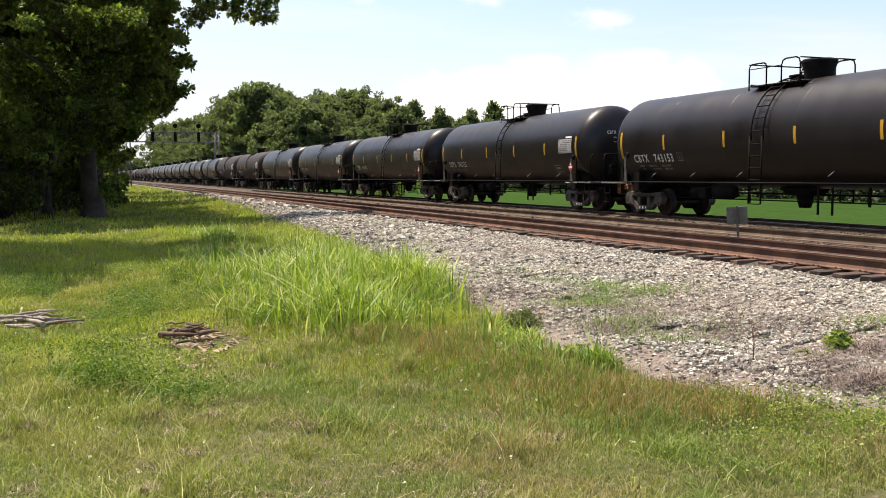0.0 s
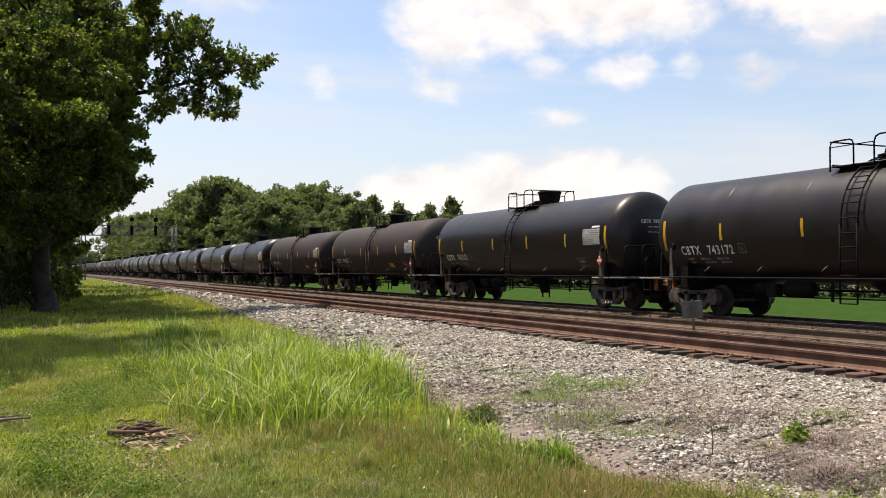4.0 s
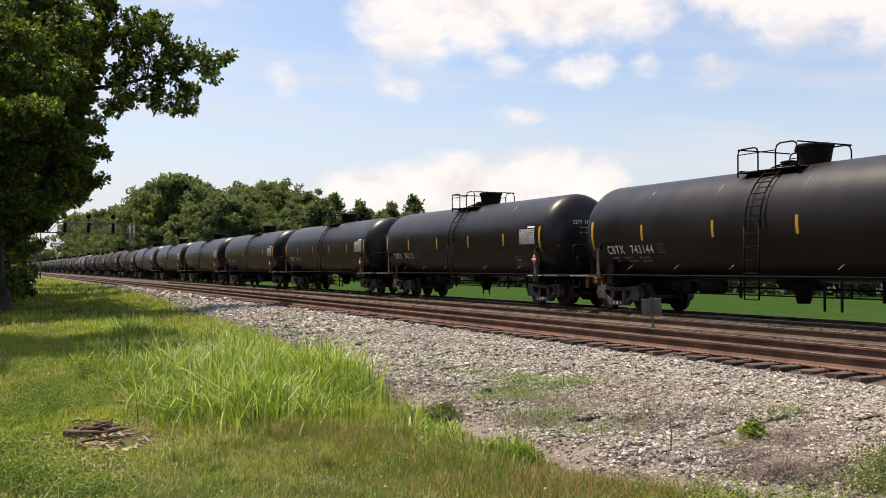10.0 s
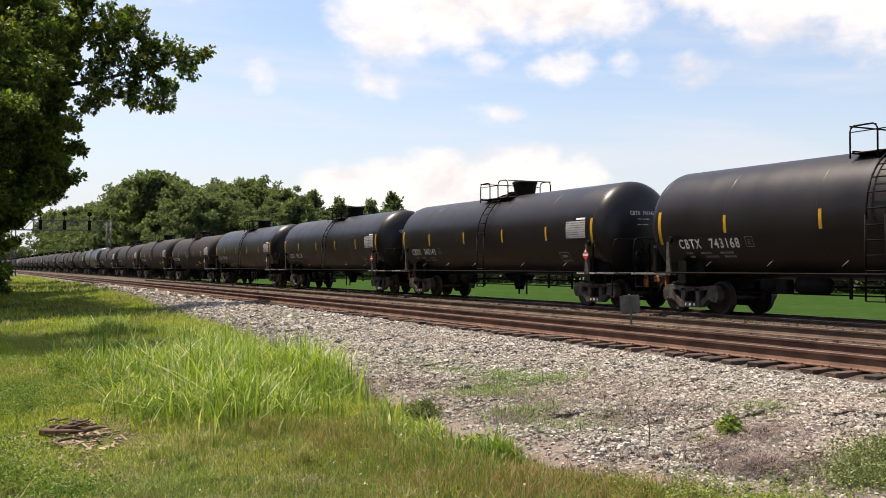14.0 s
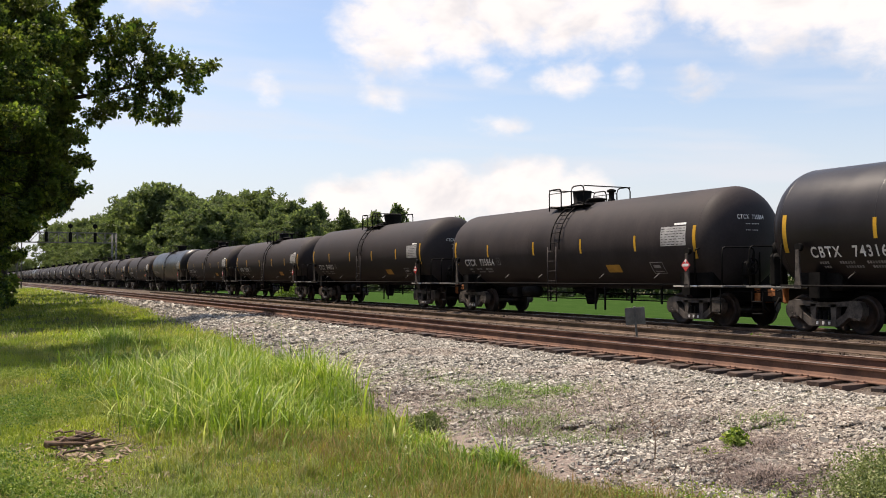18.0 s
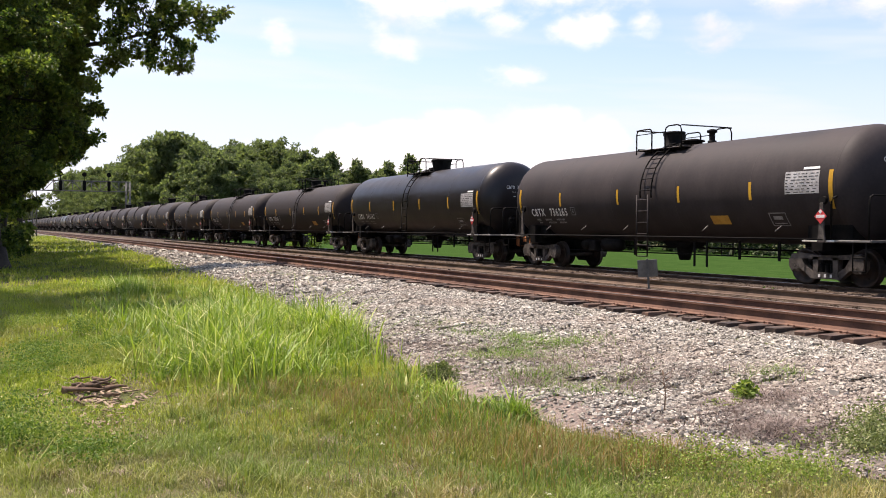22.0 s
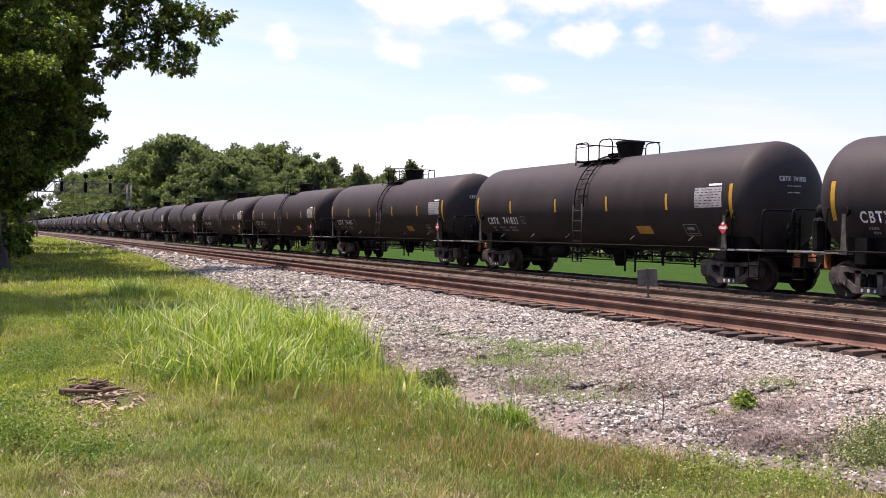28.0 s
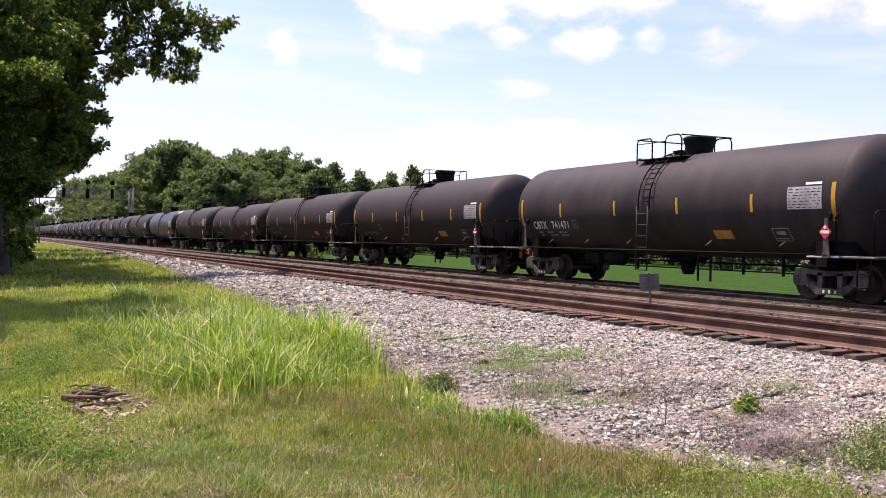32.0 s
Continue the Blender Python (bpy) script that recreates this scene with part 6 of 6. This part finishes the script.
FIRST_Y = 21.0 - PITCH      # the leading car's centre at the start


def travel(t):
    """Metres that the train has run after t seconds: it slows a little, unevenly."""
    drift = np.interp(t, [0, 6, 9, 13, 19, 23, 28, 32], [0.06, 0.03, -0.04, -0.20, 0.05, 0.16, 0.03, -0.10])
    return 14.0064 * t - 0.006978 * t * t - 0.06 + float(drift)


def build_train():
    kinds = {k: tank_car(name, k.islower()) for k, name in (("g", "glossy"), ("d", "dusty"), ("r", "dusty_round"), ("G", "glossy"), ("D", "dusty"), ("R", "dusty_round"))}
    cars, used = [], set()
    for i, entry in enumerate(TRAIN):
        k, mark = entry[0], entry[2:]
        y = FIRST_Y + PITCH * i
        if k in used:
            car = copy_thing(kinds[k], pose(FAR_X, y, 0))
        else:
            car = kinds[k]
            car.matrix_basis = pose(FAR_X, y, 0)
            used.add(k)
        cars.append(car)
    for car, entry in zip(cars, TRAIN):
        letters, _, digits = entry[2:].partition(" ")
        choose_tank(entry[0] in "rR")
        for ob in car.children_recursive:
            base = ob.name.split(".")[0]
            if base not in ("reporting_mark", "car_number", "end_mark"):
                continue
            if not letters:
                bpy.data.objects.remove(ob)
            elif base == "reporting_mark":
                ob.data = lettering(letters, 0.37, 1.80, 6.20, base, WHITE, 0.76)
            elif base == "car_number":
                ob.data = lettering(digits, 0.37, 1.80, 5.04, base, WHITE, 0.80)
            else:
                ob.data = lettering(letters + "  " + digits + "\n     --- -----\n     --- ----", 0.17, 2.90, -0.62, base, WHITE, 0.70, head=True)
    return cars


cars = build_train()


def motions():
    for i, car in enumerate(cars):
        y = FIRST_Y + PITCH * i
        walk(car, [(t, pose(FAR_X, y - travel(t), 0)) for t in np.arange(0, 33, 1.0)])
    # every wheel turns as the train rolls; they share one action
    turning = [ob for car in cars for ob in car.children_recursive if ob.name.split(".")[0] in ("wheelset", "wheel", "bearing_cap")]
    lead = turning[0]
    walk(lead, [(k / FPS, pose(0, 0, 0, math.degrees(travel(k / FPS) / WHEEL_R))) for k in range(0, 32 * FPS + 1)])
    for ob in turning[1:]:
        ob.rotation_mode = "QUATERNION"
        keys = ob.animation_data_create()
        keys.action = lead.animation_data.action
        keys.action_slot = lead.animation_data.action_slot


motions()
